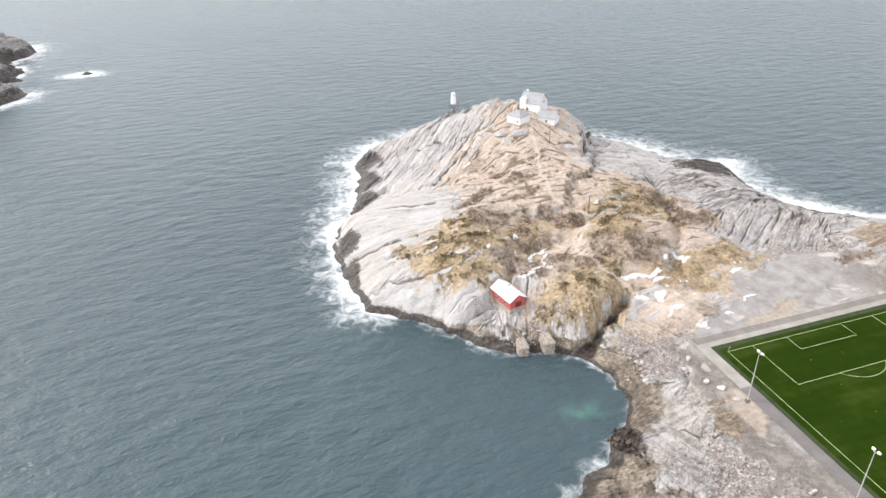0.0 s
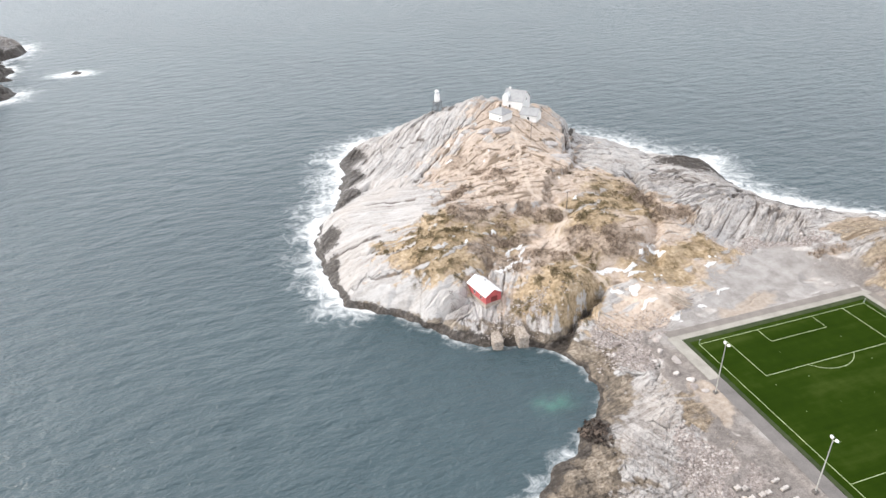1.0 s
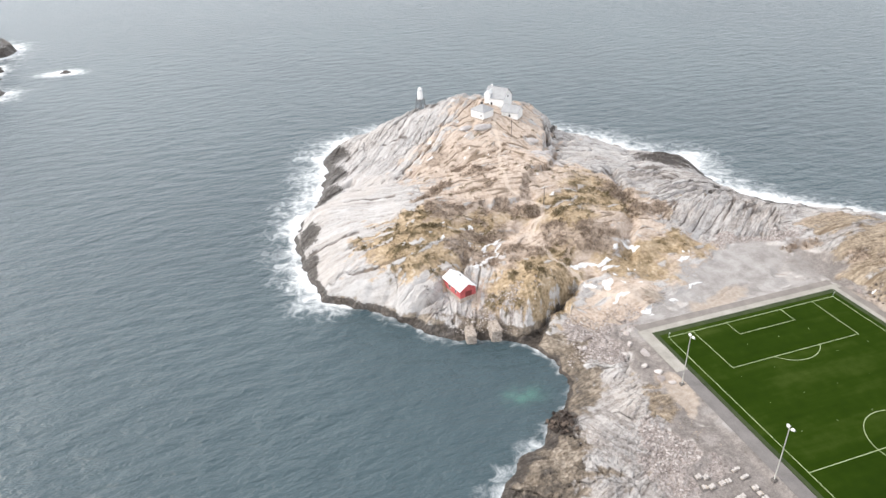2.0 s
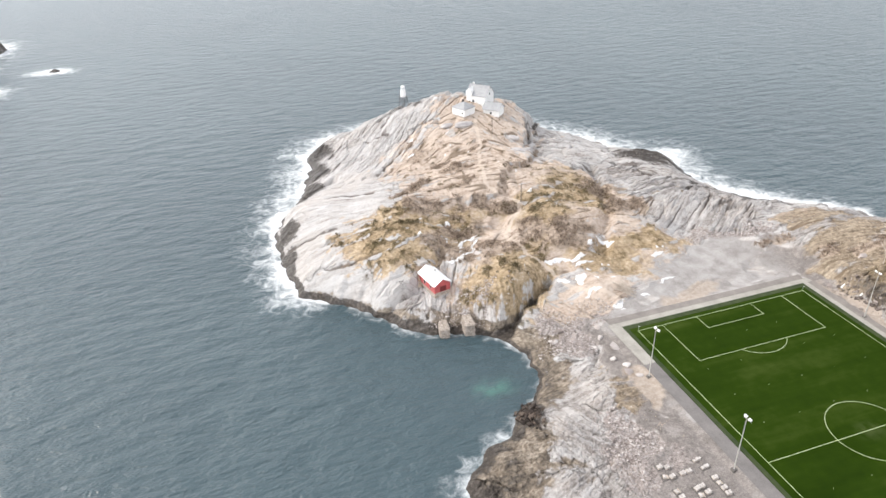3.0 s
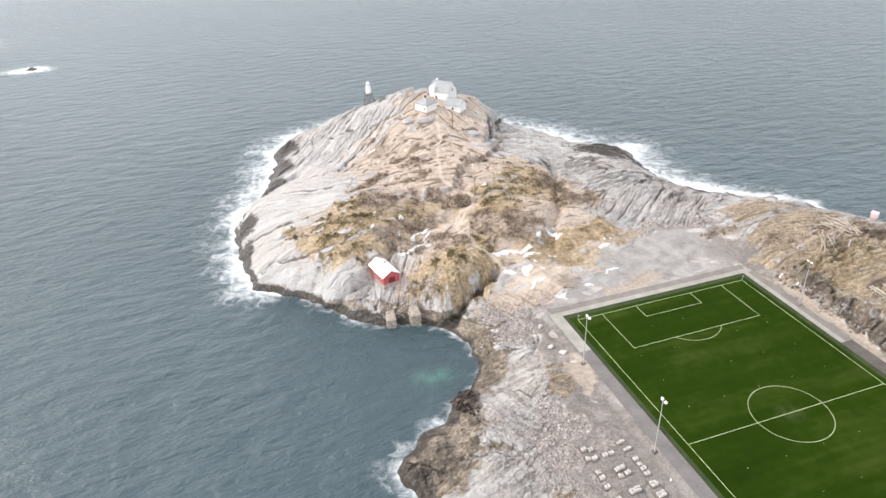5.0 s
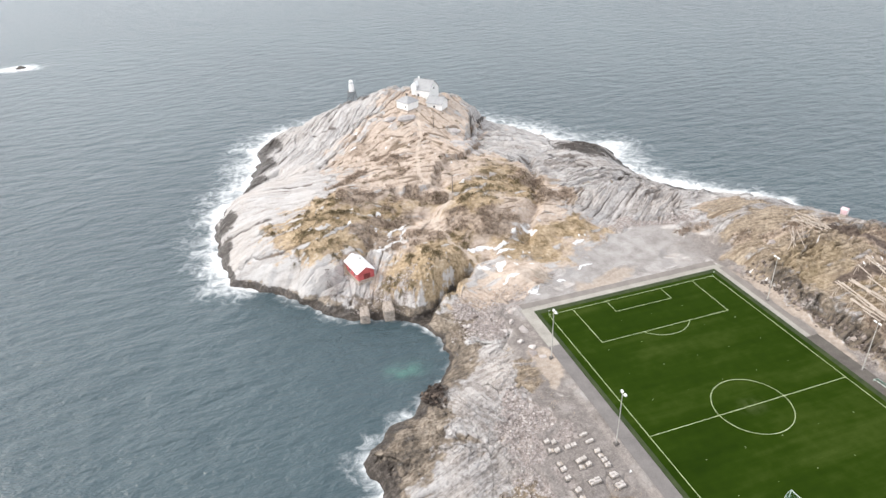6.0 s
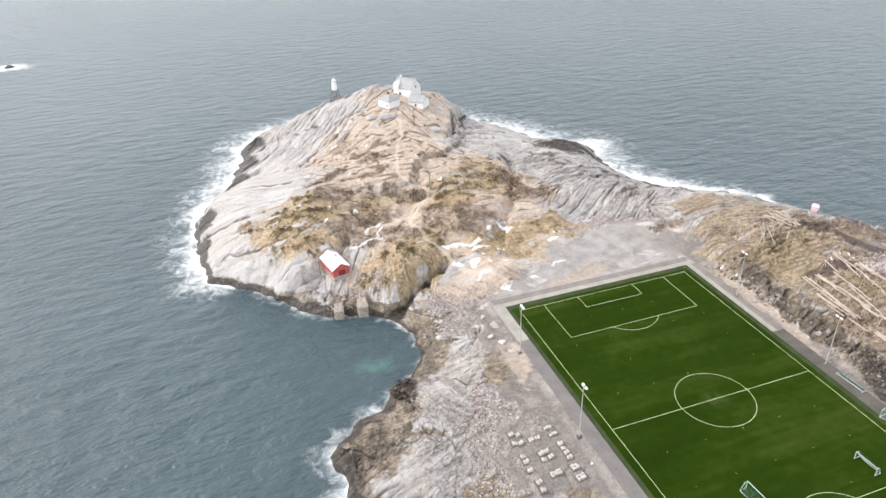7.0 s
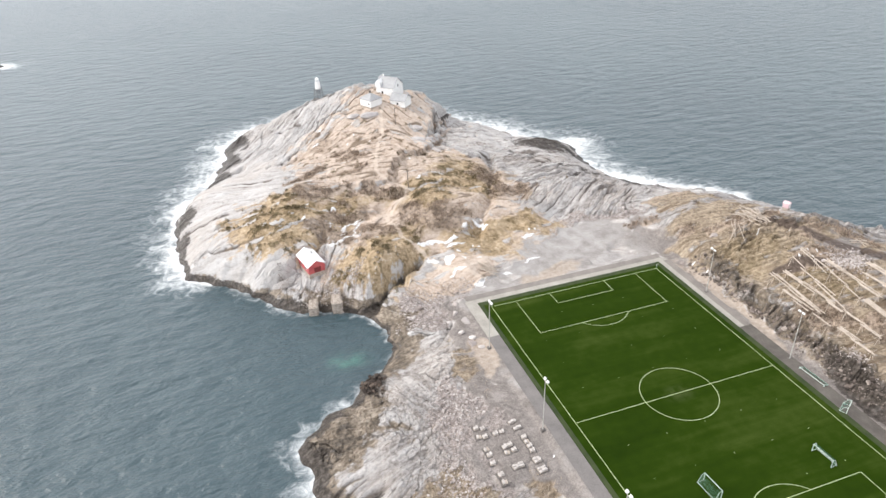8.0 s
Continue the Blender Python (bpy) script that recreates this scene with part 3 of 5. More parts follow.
# dark rock patches; strips along the ravine and summit cleft are painted shade
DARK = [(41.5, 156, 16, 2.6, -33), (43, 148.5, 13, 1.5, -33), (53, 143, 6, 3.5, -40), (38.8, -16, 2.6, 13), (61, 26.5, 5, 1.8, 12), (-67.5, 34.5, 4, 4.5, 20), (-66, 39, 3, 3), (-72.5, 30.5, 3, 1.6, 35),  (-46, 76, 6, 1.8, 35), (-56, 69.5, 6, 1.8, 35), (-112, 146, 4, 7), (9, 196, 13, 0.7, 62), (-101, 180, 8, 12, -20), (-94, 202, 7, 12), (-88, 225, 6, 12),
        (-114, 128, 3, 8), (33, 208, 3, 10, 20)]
TRAIL = ((-22, 190), (-25.4, 183.5), (-28.3, 169.8), (-34.2, 155), (-39.1, 138.6), (-39.7, 132.9), (-38, 128.4), (-34.8, 126.2), (-32, 121),
         (-35.4, 113.8), (-38.7, 111.3), (-43.3, 106), (-43, 97.6), (-42.7, 90.5), (-39.9, 85.4), (-34, 72), (-24, 64))
TRACK = ((61, 46), (63, 43.7), (65.3, 38.1), (67.2, 31), (70.2, 25.3), (74.9, 19.9), (80, 14))
BURNT = [(51.5, 25.6, 3, 1.4, -10), (55.5, 24.6, 4, 2.2, -8), (60.5, 21.5, 3.5, 2.2, -30)]
SCARP = ((-50.5, 127.5), (-43, 126), (-36.8, 128.1), (-31, 136), (-28.5, 141.6), (-20, 147), (-13, 151.9), (-5, 166), (2.2, 182.5), (12.9, 200.9))

CLIFF = ((-5, 176), (2, 189), (9, 200), (16, 214))
LEDGE = ((-97, 85), (-87, 90.4), (-77.5, 94))


def pitch_flat(x, y):
    """1 on the levelled ground of the pitch, falling to 0 round it."""
    west = smooth(x, -37.5, -34.6)
    east = 1 - smooth(x, 36.2, 41.5)
    north = 1 - smooth(y, 57.5, 63)
    return west * east * north


def relief(x, y):
    """Height of the ground and what covers it."""
    d = inland(x, y)
    gentle = 5 + 9 * np.exp(-(((x - 70) / 45) ** 2 + ((y - 105) / 45) ** 2) ** 2)
    rise = 1 - np.exp(-np.maximum(d, 0) / gentle)
    land = smooth(d, 0, 6)
    h = 3.0 + 0 * x
    for cx, cy, r, a in KNOLLS_ISLAND + KNOLLS_MAIN:
        h = h + a * np.exp(-((x - cx) ** 2 + (y - cy) ** 2) / (2 * r * r))
    # the blasted bank east of the pitch
    bank = smooth(x + 1.8 * fbm(x / 6, y / 6, 3, 5), 37.2, 43.5) * (1 - smooth(y, 30, 52))
    cut = smooth(x + 1.8 * fbm(x / 6, y / 6, 3, 5), 37.2, 43.5)
    steep_bank = smooth(cut, 0.03, 0.2) * (1 - smooth(cut, 0.75, 0.98)) * (1 - smooth(y, 40, 48)) * (x > 34)
    h = np.where(x > 30, np.maximum(h, 5.4 + bank * 5.6), h)
    h = h * rise
    flat = pitch_flat(x, y)
    lot = patches(x, y, GRAVEL)
    lot = np.maximum(lot, 0.8 * smooth(x + 1.5 * fbm(x / 5, y / 5, 3, 47), -41.5, -38.5) * (x < -33) * smooth(y, -45, -40) * (1 - smooth(y, 55, 60)))
    lot = np.maximum(lot, 0.8 * (x > 34) * (1 - smooth(x + 1.2 * fbm(x / 5, y / 5, 3, 48), 37.2, 38.4)) * smooth(y, -50, -45) * (1 - smooth(y, 54, 60)))
    across, along = layers(x, y)
    jag = fbm(x / 26, y / 26, 3, 60)
    fold = 1 - np.abs(grain(across / 6.5 + 0.35 * jag, along / 44, 71))
    ledge = 1 - np.abs(grain(across / 2.6 + 0.45 * jag, along / 24, 77))
    saw = (across / 6.5 + 0.5 * jag) % 1.0
    step = np.where(saw < 0.88, saw / 0.88, (1 - saw) / 0.12)
    # straight fissures along the layers, and shorter ones between them
    parted = smooth(fbm(x / 12, y / 12, 2, 97), -0.35, 0.25)
    split = np.exp(-(grain(across / 5.2 + 0.3 * jag, along / 60, 88) / 0.085) ** 2) * parted
    hair = np.exp(-(grain(across / 2.0 + 0.4 * jag, along / 24, 95) / 0.13) ** 2) * smooth(fbm(x / 7, y / 7, 2, 99), -0.1, 0.4)
    traced = 0 * x
    for way in FOLDS:
        q = way_distance(x + 0.9 * fbm(x / 4, y / 4, 3, 53), y + 0.9 * fbm(x / 4, y / 4, 3, 54), way)
        traced = np.maximum(traced, np.exp(-(q / (0.75 + 0.5 * fbm(x / 6, y / 6, 2, 56))) ** 2))
    veg = np.maximum(patches(x, y, GRASS), np.exp(-(((x - 42) / 5.5) ** 2 + ((y - 57) / 6) ** 2)))
    rubble = patches(x, y, RUBBLE)
    # joints: long blocks along the layers, smaller ones within them, and shattered stone
    wx, wy = 0.12 * fbm(x / 5, y / 5, 2, 121), 0.12 * fbm(x / 5, y / 5, 2, 131)
    gap_a, block_a, tilt_a = joints(across / 4.0 + wx, along / 15.0 + wy, 3)
    gap_b, block_b, tilt_b = joints(across / 2.1 + wx, along / 4.2 + wy, 7)
    gap_c, block_c, tilt_c = joints(across / 0.85 + wx, along / 1.3 + wy, 9)
    broken = np.clip(0.55 + 0.9 * fbm(x / 22, y / 22, 2, 141), 0.1, 1.2)
    shoreside = np.exp(-(((x + 60) / 26) ** 2 + ((y - 22) / 40) ** 2) ** 2)
    blocks = 0.8 * (block_a - 0.5) + 0.8 * tilt_a - 0.7 * np.exp(-(gap_a / 0.06) ** 2)
    blocks = blocks * (1 - 0.8 * shoreside) + 0.28 * (block_b - 0.5) + 0.5 * tilt_b - 0.30 * np.exp(-(gap_b / 0.09) ** 2)
    slab = np.exp(-(((x + 90) / 16) ** 2 + ((y - 101) / 9) ** 2)) + np.exp(-(((x + 88) / 26) ** 2 + ((y - 168) / 42) ** 2)) + np.exp(-(((x + 99) / 16) ** 2 + ((y - 128) / 22) ** 2)) + np.exp(-(((x + 56) / 10) ** 2 + ((y - 38) / 9) ** 2))
    slab = slab + np.exp(-(((x + 42) / 8) ** 2 + ((y - 69) / 6) ** 2))
    slab = slab + np.exp(-(((x + 74) / 8) ** 2 + ((y - 14) / 11) ** 2))
    bare = (1 - 0.5 * smooth(veg, 0.3, 0.8)) * (1 - 0.45 * smooth(patches(x, y, MOSS), 0.2, 0.7)) * (1 - 0.6 * smooth(patches(x, y, BRUSH), 0.2, 0.7)) * (1 - 0.95 * smooth(lot, 0.2, 0.6)) * (1 - 0.6 * smooth(rubble, 0.3, 0.7))
    turfless = 1 - 0.7 * np.clip(smooth(veg, 0.35, 0.8) + smooth(patches(x, y, MOSS), 0.2, 0.7), 0, 1)
    north_east = np.clip(np.exp(-(((x - 42) / 30) ** 2 + ((y - 112) / 38) ** 2) ** 2) + np.exp(-(((x - 66) / 22) ** 2 + ((y - 30) / 45) ** 2) ** 2), 0, 1)
    ease = 1 - 0.84 * np.clip(slab, 0, 1)
    lumpy = fbm(x / 12, y / 12, 2, 11) * 0.9 + fbm(x / 4.5, y / 4.5, 2, 17) * 0.28
    h = h + land * bare * (ease * (1 - 0.75 * shoreside) * (1.1 * (fold - 0.7) + 0.25 * (ledge - 0.7) + 0.9 * (step - 0.5)) * (1 - 0.6 * north_east) - (0.75 * split + 0.3 * hair) * (1 - 0.6 * shoreside) * (1 - 0.5 * np.clip(slab, 0, 1)) - 0.9 * traced + ease * broken * blocks * turfless)
    local = fold - 0.7 + 0.6 * (ledge - 0.7) + 0.5 * (step - 0.5) - 0.6 * split
    h = h + land * lumpy * (1 - 0.9 * smooth(lot, 0.2, 0.6)) * (1 - 0.5 * np.clip(slab, 0, 1))
    mossy = patches(x, y, MOSS)
    clump = smooth(fbm(across / 3.4, along / 6.5, 3, 171) + 0.5 * fbm(x / 1.3, y / 1.3, 2, 173), 0.2, 0.5) * smooth(mossy, 0.25, 0.7) * (1 - 0.55 * (1 - smooth(y, 92, 100)) * smooth(x, -38, -32))
    tufts = smooth(fbm(across / 2.4, along / 4.5, 3, 191), 0.42, 0.75) * smooth(veg, 0.35, 0.7) * smooth(y, 120, 140)
    clump = np.maximum(clump, 0.85 * tufts)
    barren = smooth(fbm(across / 4.0, along / 9.0, 3, 181) + 0.3 * fbm(x / 1.5, y / 1.5, 2, 183), 0.34, 0.6) * smooth(mossy, 0.2, 0.6) * (1 - clump) * (1 - smooth(x, -66, -56))
    h = h + land * (0.45 * clump + 0.25 * barren) * (1 - smooth(lot, 0.2, 0.6))
    front = np.exp(-(((x + 70) / 17) ** 2 + ((y - 78) / 8) ** 2) ** 2)
    shatter = np.clip(0.9 * front + 0.8 * np.exp(-(((x + 76) / 13) ** 2 + ((y - 19) / 11) ** 2)) + smooth(rubble, 0.15, 0.6) + 0.5 * shoreside * (1 - np.clip(slab, 0, 1)), 0, 1) * (1 - 0.9 * smooth(lot, 0.2, 0.6))
    h = h + land * shatter * (0.14 * (block_c - 0.5) + 0.28 * tilt_c + 0.3 * fbm(x / 3, y / 3, 2, 23))
    h = h + smooth(bank, 0.05, 0.4) * (1 - smooth(bank, 0.85, 1.0)) * (0.7 * fbm(x / 2.5, y / 2.5, 3, 29) + 1.2 * (block_b - 0.5) + 1.2 * tilt_b + 1.2 * (block_a - 0.5) - 0.6 * np.exp(-(gap_b / 0.12) ** 2))
    # the small scarp across the hill
    q = side_distance(x + 1.5 * fbm(x / 5, y / 5, 3, 57), y + 1.5 * fbm(x / 5, y / 5, 3, 58), SCARP)
    face = np.exp(-((q - 0.3) / 1.3) ** 2)
    h = h - (1.3 + 1.5 * fbm(x / 7, y / 7, 2, 59)) * smooth(q, -0.25, 0.6) * np.exp(-(np.maximum(q, 0) / 6) ** 2) + 0.8 * smooth(-q, 0.0, 0.4) * np.exp(-(np.maximum(-q, 0) / 5) ** 2)
    # the step on the east side of the summit
    q = side_distance(x + 0.8 * fbm(x / 4, y / 4, 2, 73), y + 0.8 * fbm(x / 4, y / 4, 2, 74), CLIFF)
    h = h - 3.4 * smooth(q, -0.3, 1.0) * np.exp(-(np.maximum(q, 0) / 11) ** 2) * rise
    # the overhung edge of the shore slab
    q = side_distance(x + 0.6 * fbm(x / 4, y / 4, 2, 63), y + 0.6 * fbm(x / 4, y / 4, 2, 64), LEDGE)
    h = h - 1.2 * smooth(q, -0.2, 0.5) * np.exp(-(np.maximum(q, 0) / 4) ** 2) * rise + 0.8 * smooth(-q, 0.0, 1.5) * np.exp(-(np.maximum(-q, 0) / 6) ** 2)
    for depth, half, way in CLEFTS:
        q = way_distance(x + 1.2 * fbm(x / 5, y / 5, 2, 51), y + 1.2 * fbm(x / 5, y / 5, 2, 52), way)
        h = h - depth * np.exp(-(q / half) ** 2) * rise
    # the ledge for the boathouse
    h = np.where(np.hypot(x + 73, y - 92) < 9, h + (4.6 - h) * np.exp(-(((x + 73) / 5) ** 2 + ((y - 92) / 5.5) ** 2) ** 2), h)
    h = np.maximum(h, 0.04 * d) * (d > 0) + (d <= 0) * np.maximum(d * 0.45 + 0.2 * fbm(x / 3, y / 3, 2, 13), -7)
    h = h + flat * (5.3 - h)
    soft_lot = smooth(lot, 0.35, 0.9) * (1 - flat) * 0.75 * (x < 45)
    h = h + soft_lot * (np.where(x < -30, 4.9, 5.6 + 0.02 * (y - 58)) - h)
    # cover
    cove = np.exp(-(((x + 62) / 22) ** 2 + ((y - 50) / 26) ** 2))
    high = 3.6 * (1 - 0.75 * cove) * (0.8 + 0.4 * fbm(x / 12, y / 12, 2, 91))
    wet_shade = 1 - smooth(h, 0.35 * high, high)
    wet_shade = wet_shade * (1 - flat)
    south = np.exp(-(((x + 76) / 11) ** 2 + ((y - 20) / 9) ** 2)) + np.exp(-(((x + 55) / 7) ** 2 + ((y - 56) / 9) ** 2))
    weed = np.clip(south * 0.98 * (1 - smooth(h, 2.0, 4.2)) + (1 - smooth(h, 2.0, 4.0)) * (cove + 0.5 * (y < 115) * (x < -55)), 0, 1)
    wet_shade = np.maximum(wet_shade * (1 - 0.3 * np.clip(weed, 0, 1)), np.maximum(patches(x, y, DARK, 1.5), 0.72 * patch(x, y, 39, 150, 16, 7, -33)) * (1 - smooth(h, 14, 17)))
    track = np.exp(-(way_distance(x + fbm(x / 9, y / 9, 2, 44), y + fbm(x / 7, y / 7, 2, 45), TRACK) / 2.2) ** 2)
    track = np.maximum(track, patches(x, y, BURNT, 1.5))
    weed = np.maximum(weed, 0.62 * front * (1 - smooth(h, 3.0, 8.0)))
    weed = np.maximum(weed, 0.75 * smooth(cut, 0.02, 0.12) * (1 - smooth(x, 42, 46)) * (1 - smooth(y, 44, 52)) * (x > 34))
    trail = np.exp(-(way_distance(x + fbm(x / 9, y / 9, 2, 44), y, TRAIL) / 0.9) ** 2)
    wet_shade = np.maximum(wet_shade, 0.5 * steep_bank)
    veg = veg * (1 - 0.8 * steep_bank) * (1 - 0.1 * face)
    veg = np.clip(veg * (1 - 0.9 * np.clip(local, -0.25, 0.9)) * (1 - 0.85 * barren), 0, 1)
    # where soil and painted shade follow the carved fissures
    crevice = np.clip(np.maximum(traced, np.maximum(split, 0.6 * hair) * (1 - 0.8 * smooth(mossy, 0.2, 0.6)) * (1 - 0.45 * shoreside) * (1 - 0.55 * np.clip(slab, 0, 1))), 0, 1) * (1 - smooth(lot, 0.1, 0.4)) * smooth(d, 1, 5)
    scrub = np.clip(patches(x, y, BRUSH) + 0.6 * face * (0.8 + 1.2 * fbm(x / 4, y / 4, 2, 62)), 0, 1)
    return h, dict(veg=veg * smooth(d, 3, 9), moss=mossy, clump=clump, crevice=crevice, brush=scrub, gravel=lot, rubble=np.maximum(rubble, 0.7 * front), wet_shade=wet_shade, grey=np.maximum(patches(x, y, GREY), 0.75 * patches(x, y, PALE_GREY)),
                   weed=weed, trail=trail, track=track, sand=patches(x, y, SAND, 2.0), slab=np.clip(slab, 0, 1) * (1 - 0.8 * shoreside)), (across, along), d


def grid_mesh(name, xs, ys, heights, soft=False):
    """A sheet over the lines xs and ys."""
    nx, ny = len(xs), len(ys)
    gx, gy = np.meshgrid(xs, ys)
    co = np.stack([gx, gy, heights], -1).reshape(-1, 3).astype(np.float32)
    k = np.arange(nx * ny).reshape(ny, nx)
    quads = np.stack([k[:-1, :-1], k[:-1, 1:], k[1:, 1:], k[1:, :-1]], -1).reshape(-1, 4)
    me = bpy.data.meshes.new(name)
    me.vertices.add(len(co))
    me.vertices.foreach_set("co", co.ravel())
    me.loops.add(quads.size)
    me.loops.foreach_set("vertex_index", quads.ravel().astype(np.int32))
    me.polygons.add(len(quads))
    me.polygons.foreach_set("loop_start", (np.arange(len(quads)) * 4).astype(np.int32))
    me.polygons.foreach_set("loop_total", np.full(len(quads), 4, np.int32))
    me.polygons.foreach_set("use_smooth", np.full(len(quads), soft, bool))
    me.update(calc_edges=True)
    return me


def store(me, **fields):
    for key, value in fields.items():
        if isinstance(value, tuple):
            a = me.attributes.new(key, "FLOAT_VECTOR", "POINT")
            a.data.foreach_set("vector", np.stack([value[0].ravel(), value[1].ravel(), 0 * value[0].ravel()], -1).ravel().astype(np.float32))
        else:
            a = me.attributes.new(key, "FLOAT", "POINT")
            a.data.foreach_set("value", np.ravel(value).astype(np.float32))


# ---------------------------------------------------------------- ground and sea
def even(*parts):
    return np.concatenate([np.arange(lo, hi, step) for lo, hi, step in parts])


gxs = even((-130, -119, 1.0), (-119, -92, 0.3), (-92, -36, 0.22), (-36, 100, 0.32), (100, 134, 1.0))
gys = even((-86, -34, 1.5), (-34, 60, 0.22), (60, 240, 0.3), (240, 272, 0.8))
GX2, GY2 = np.meshgrid(gxs, gys)
G_H, G_COVER, G_LAY, _ = relief(GX2, GY2)
SLOPE = np.hypot(np.gradient(G_H, gys, axis=0), np.gradient(G_H, gxs, axis=1))
for _key, _most in (("veg", 0.35), ("clump", 0.5), ("gravel", 0.5)):
    G_COVER[_key] = G_COVER[_key] * (1 - _most * smooth(SLOPE, 1.3, 2.6))
ground_mesh = grid_mesh("ground", gxs, gys, G_H)
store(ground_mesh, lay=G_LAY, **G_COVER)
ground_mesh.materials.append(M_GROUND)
ground = tagged(new("ground", ground_mesh), "pale grey rocky headland with dry straw-coloured grass and wet dark shoreline", "rocky ground", kind="structure")


def cell(lines, v):
    i = np.clip(np.searchsorted(lines, v, side="right") - 1, 0, len(lines) - 2)
    return i, (v - lines[i]) / (lines[i + 1] - lines[i])


def height(x, y):
    """Height of the ground's sheet, between its grid points."""
    (i, u), (j, v) = cell(gxs, np.asarray(x, float)), cell(gys, np.asarray(y, float))
    return G_H[j, i] * (1 - u) * (1 - v) + G_H[j, i + 1] * u * (1 - v) + G_H[j + 1, i] * (1 - u) * v + G_H[j + 1, i + 1] * u * v


def cover(key, x, y):
    return G_COVER[key][cell(gys, np.asarray(y, float))[0], cell(gxs, np.asarray(x, float))[0]]


# islets out at sea: centre, half widths, height
ISLETS = [(-326, 555, 40, 42, 19), (-316, 482, 32, 40, 16), (-303, 418, 35, 24, 13), (-237, 465, 4.0, 2.6, 1.3)]


def islet_relief(x, y):
    h = np.full(np.shape(x), -4.0)
    for cx, cy, rx, ry, top in ISLETS:
        wob = 1 + 0.22 * fbm(x / (rx * 0.6), y / (rx * 0.6), 3, 83)
        q = np.hypot((x - cx) / rx, (y - cy) / ry) * wob
        h = np.maximum(h, top * (1 - np.clip(q, 0, 1.6) ** 2.2))
    a = (x - y * 0.6)
    gap, block, tilt = joints(a / 7, (x + y) / 12, 5)
    h = h + np.clip(h / 4, 0, 1) * (3.0 * (block - 0.5) + 2.0 * tilt - 1.5 * np.exp(-(gap / 0.12) ** 2))
    return h + np.clip(h / 4, 0, 1) * (1.6 * (1 - np.abs(grain(a / 9, (x + y) / 30, 12))) - 0.8 + 0.8 * fbm(x / 5, y / 5, 3, 15))


def build_islet(cx, cy, rx, ry, label):
    xs, ys = np.linspace(cx - rx * 1.4, cx + rx * 1.4, 90), np.linspace(cy - ry * 1.4, cy + ry * 1.4, 90)
    x, y = np.meshgrid(xs, ys)
    h = islet_relief(x, y)
    me = grid_mesh("islet", xs, ys, h)
    zero = 0 * h
    store(me, lay=(x * 0.8 - y * 0.6, x * 0.6 + y * 0.8), veg=zero, moss=zero, brush=zero, gravel=zero, rubble=zero, grey=zero + 0.8,
          wet_shade=np.maximum(1 - smooth(h, 3.0, 9.0), 0.42 + zero), weed=zero, trail=zero, track=zero, clump=zero, crevice=zero, sand=zero, slab=zero)
    me.materials.append(M_GROUND)
    return tagged(new("islet", me), label, "islet", kind="structure")


build_islet(-318, 497, 42, 82, "bare dark grey rocky islet ringed by white surf")
build_islet(*ISLETS[3][:4], "small dark skerry awash in white surf")

# breadth of the surf along the shore: place and metres
SURF = [(-118, 140, 8.5), (-104, 195, 12), (-88, 245, 11), (-20, 252, 12), (24, 218, 15), (52, 178, 16), (64, 140, 12), (76, 108, 9), (92, 94, 7),
        (101, 80, 2.5), (112, 60, 0.8), (140, 40, 0.8), (-91, 18, 4.4), (-92, 2, 4.6), (-78, 31, 3.2), (-98, 98, 3.2), (-115, 112, 8), (-86, 80, 2.6), (-72, 69, 1.6), (-57, 54, 1.2), (-66, 42, 1.6),
        (-90, -20, 5)]


def sea_lines(parts, far):
    lines = [v for lo, hi, step in parts for v in np.arange(lo, hi, step)]
    s, v = 6.0, parts[-1][1]
    while v < far:
        lines.append(v)
        s *= 1.22
        v += s
    s, v = 6.0, parts[0][0]
    while v > -far:
        s *= 1.22
        v -= s
        lines.insert(0, v)
    return np.array(lines)


sxs = sea_lines([(-372, -262, 3.0), (-262, -212, 1.5), (-212, -140, 3.0), (-140, 122, 0.9), (122, 400, 4.0)], 4300)
sys_ = sea_lines([(-160, -20, 4.0), (-20, 275, 0.9), (275, 440, 3.0), (440, 490, 1.5), (490, 640, 3.0)], 4300)
SX, SY = np.meshgrid(sxs, sys_)
near = np.exp(-(np.maximum(np.abs(SX + 20) - 250, 0) / 90) ** 2 - (np.maximum(np.abs(SY - 200) - 300, 0) / 90) ** 2)
swell = 0.16 * grain(SX / 14 + 0.6 * SY / 14, SY / 6, 3) + 0.10 * grain(SX / 6, SY / 3 + SX / 9, 8)
SEA_H = near * swell
off = -inland(SX, SY)
num, den = 0.0, 1e-9
for px, py, wide in SURF:
    w = 1 / (((SX - px) ** 2 + (SY - py) ** 2) ** 1.5 + 30)
    num, den = num + w * wide, den + w
wide = num / den
foam = np.where(off > -4, np.exp(-np.maximum(off, 0) / wide) * 1.0, 0.7)
foam = np.where(off > wide * 2.6, 0, foam * np.clip((wide * 2.6 - off) / wide, 0, 1))
foam = foam * (0.85 + 0.35 * fbm(SX / 16, SY / 16, 2, 66)) * np.clip(wide / 5, 0.62, 1.15)
for cx, cy, rx, ry, top in ISLETS:
    q = np.hypot((SX - cx) / rx, (SY - cy) / ry)
    if rx > 10:
        ring = 1.1 * np.exp(-np.maximum(q - 1, 0) / 0.3) * (q < 1.7) * (0.8 + 0.5 * fbm(SX / 14, SY / 14, 2, 68))
    else:
        ring = 1.25 * np.exp(-(((SX - cx + 2) / 17) ** 2 + ((SY - cy) / 10) ** 2)) * (0.9 + 0.3 * fbm(SX / 14, SY / 14, 2, 68))
    foam = np.maximum(foam, ring)
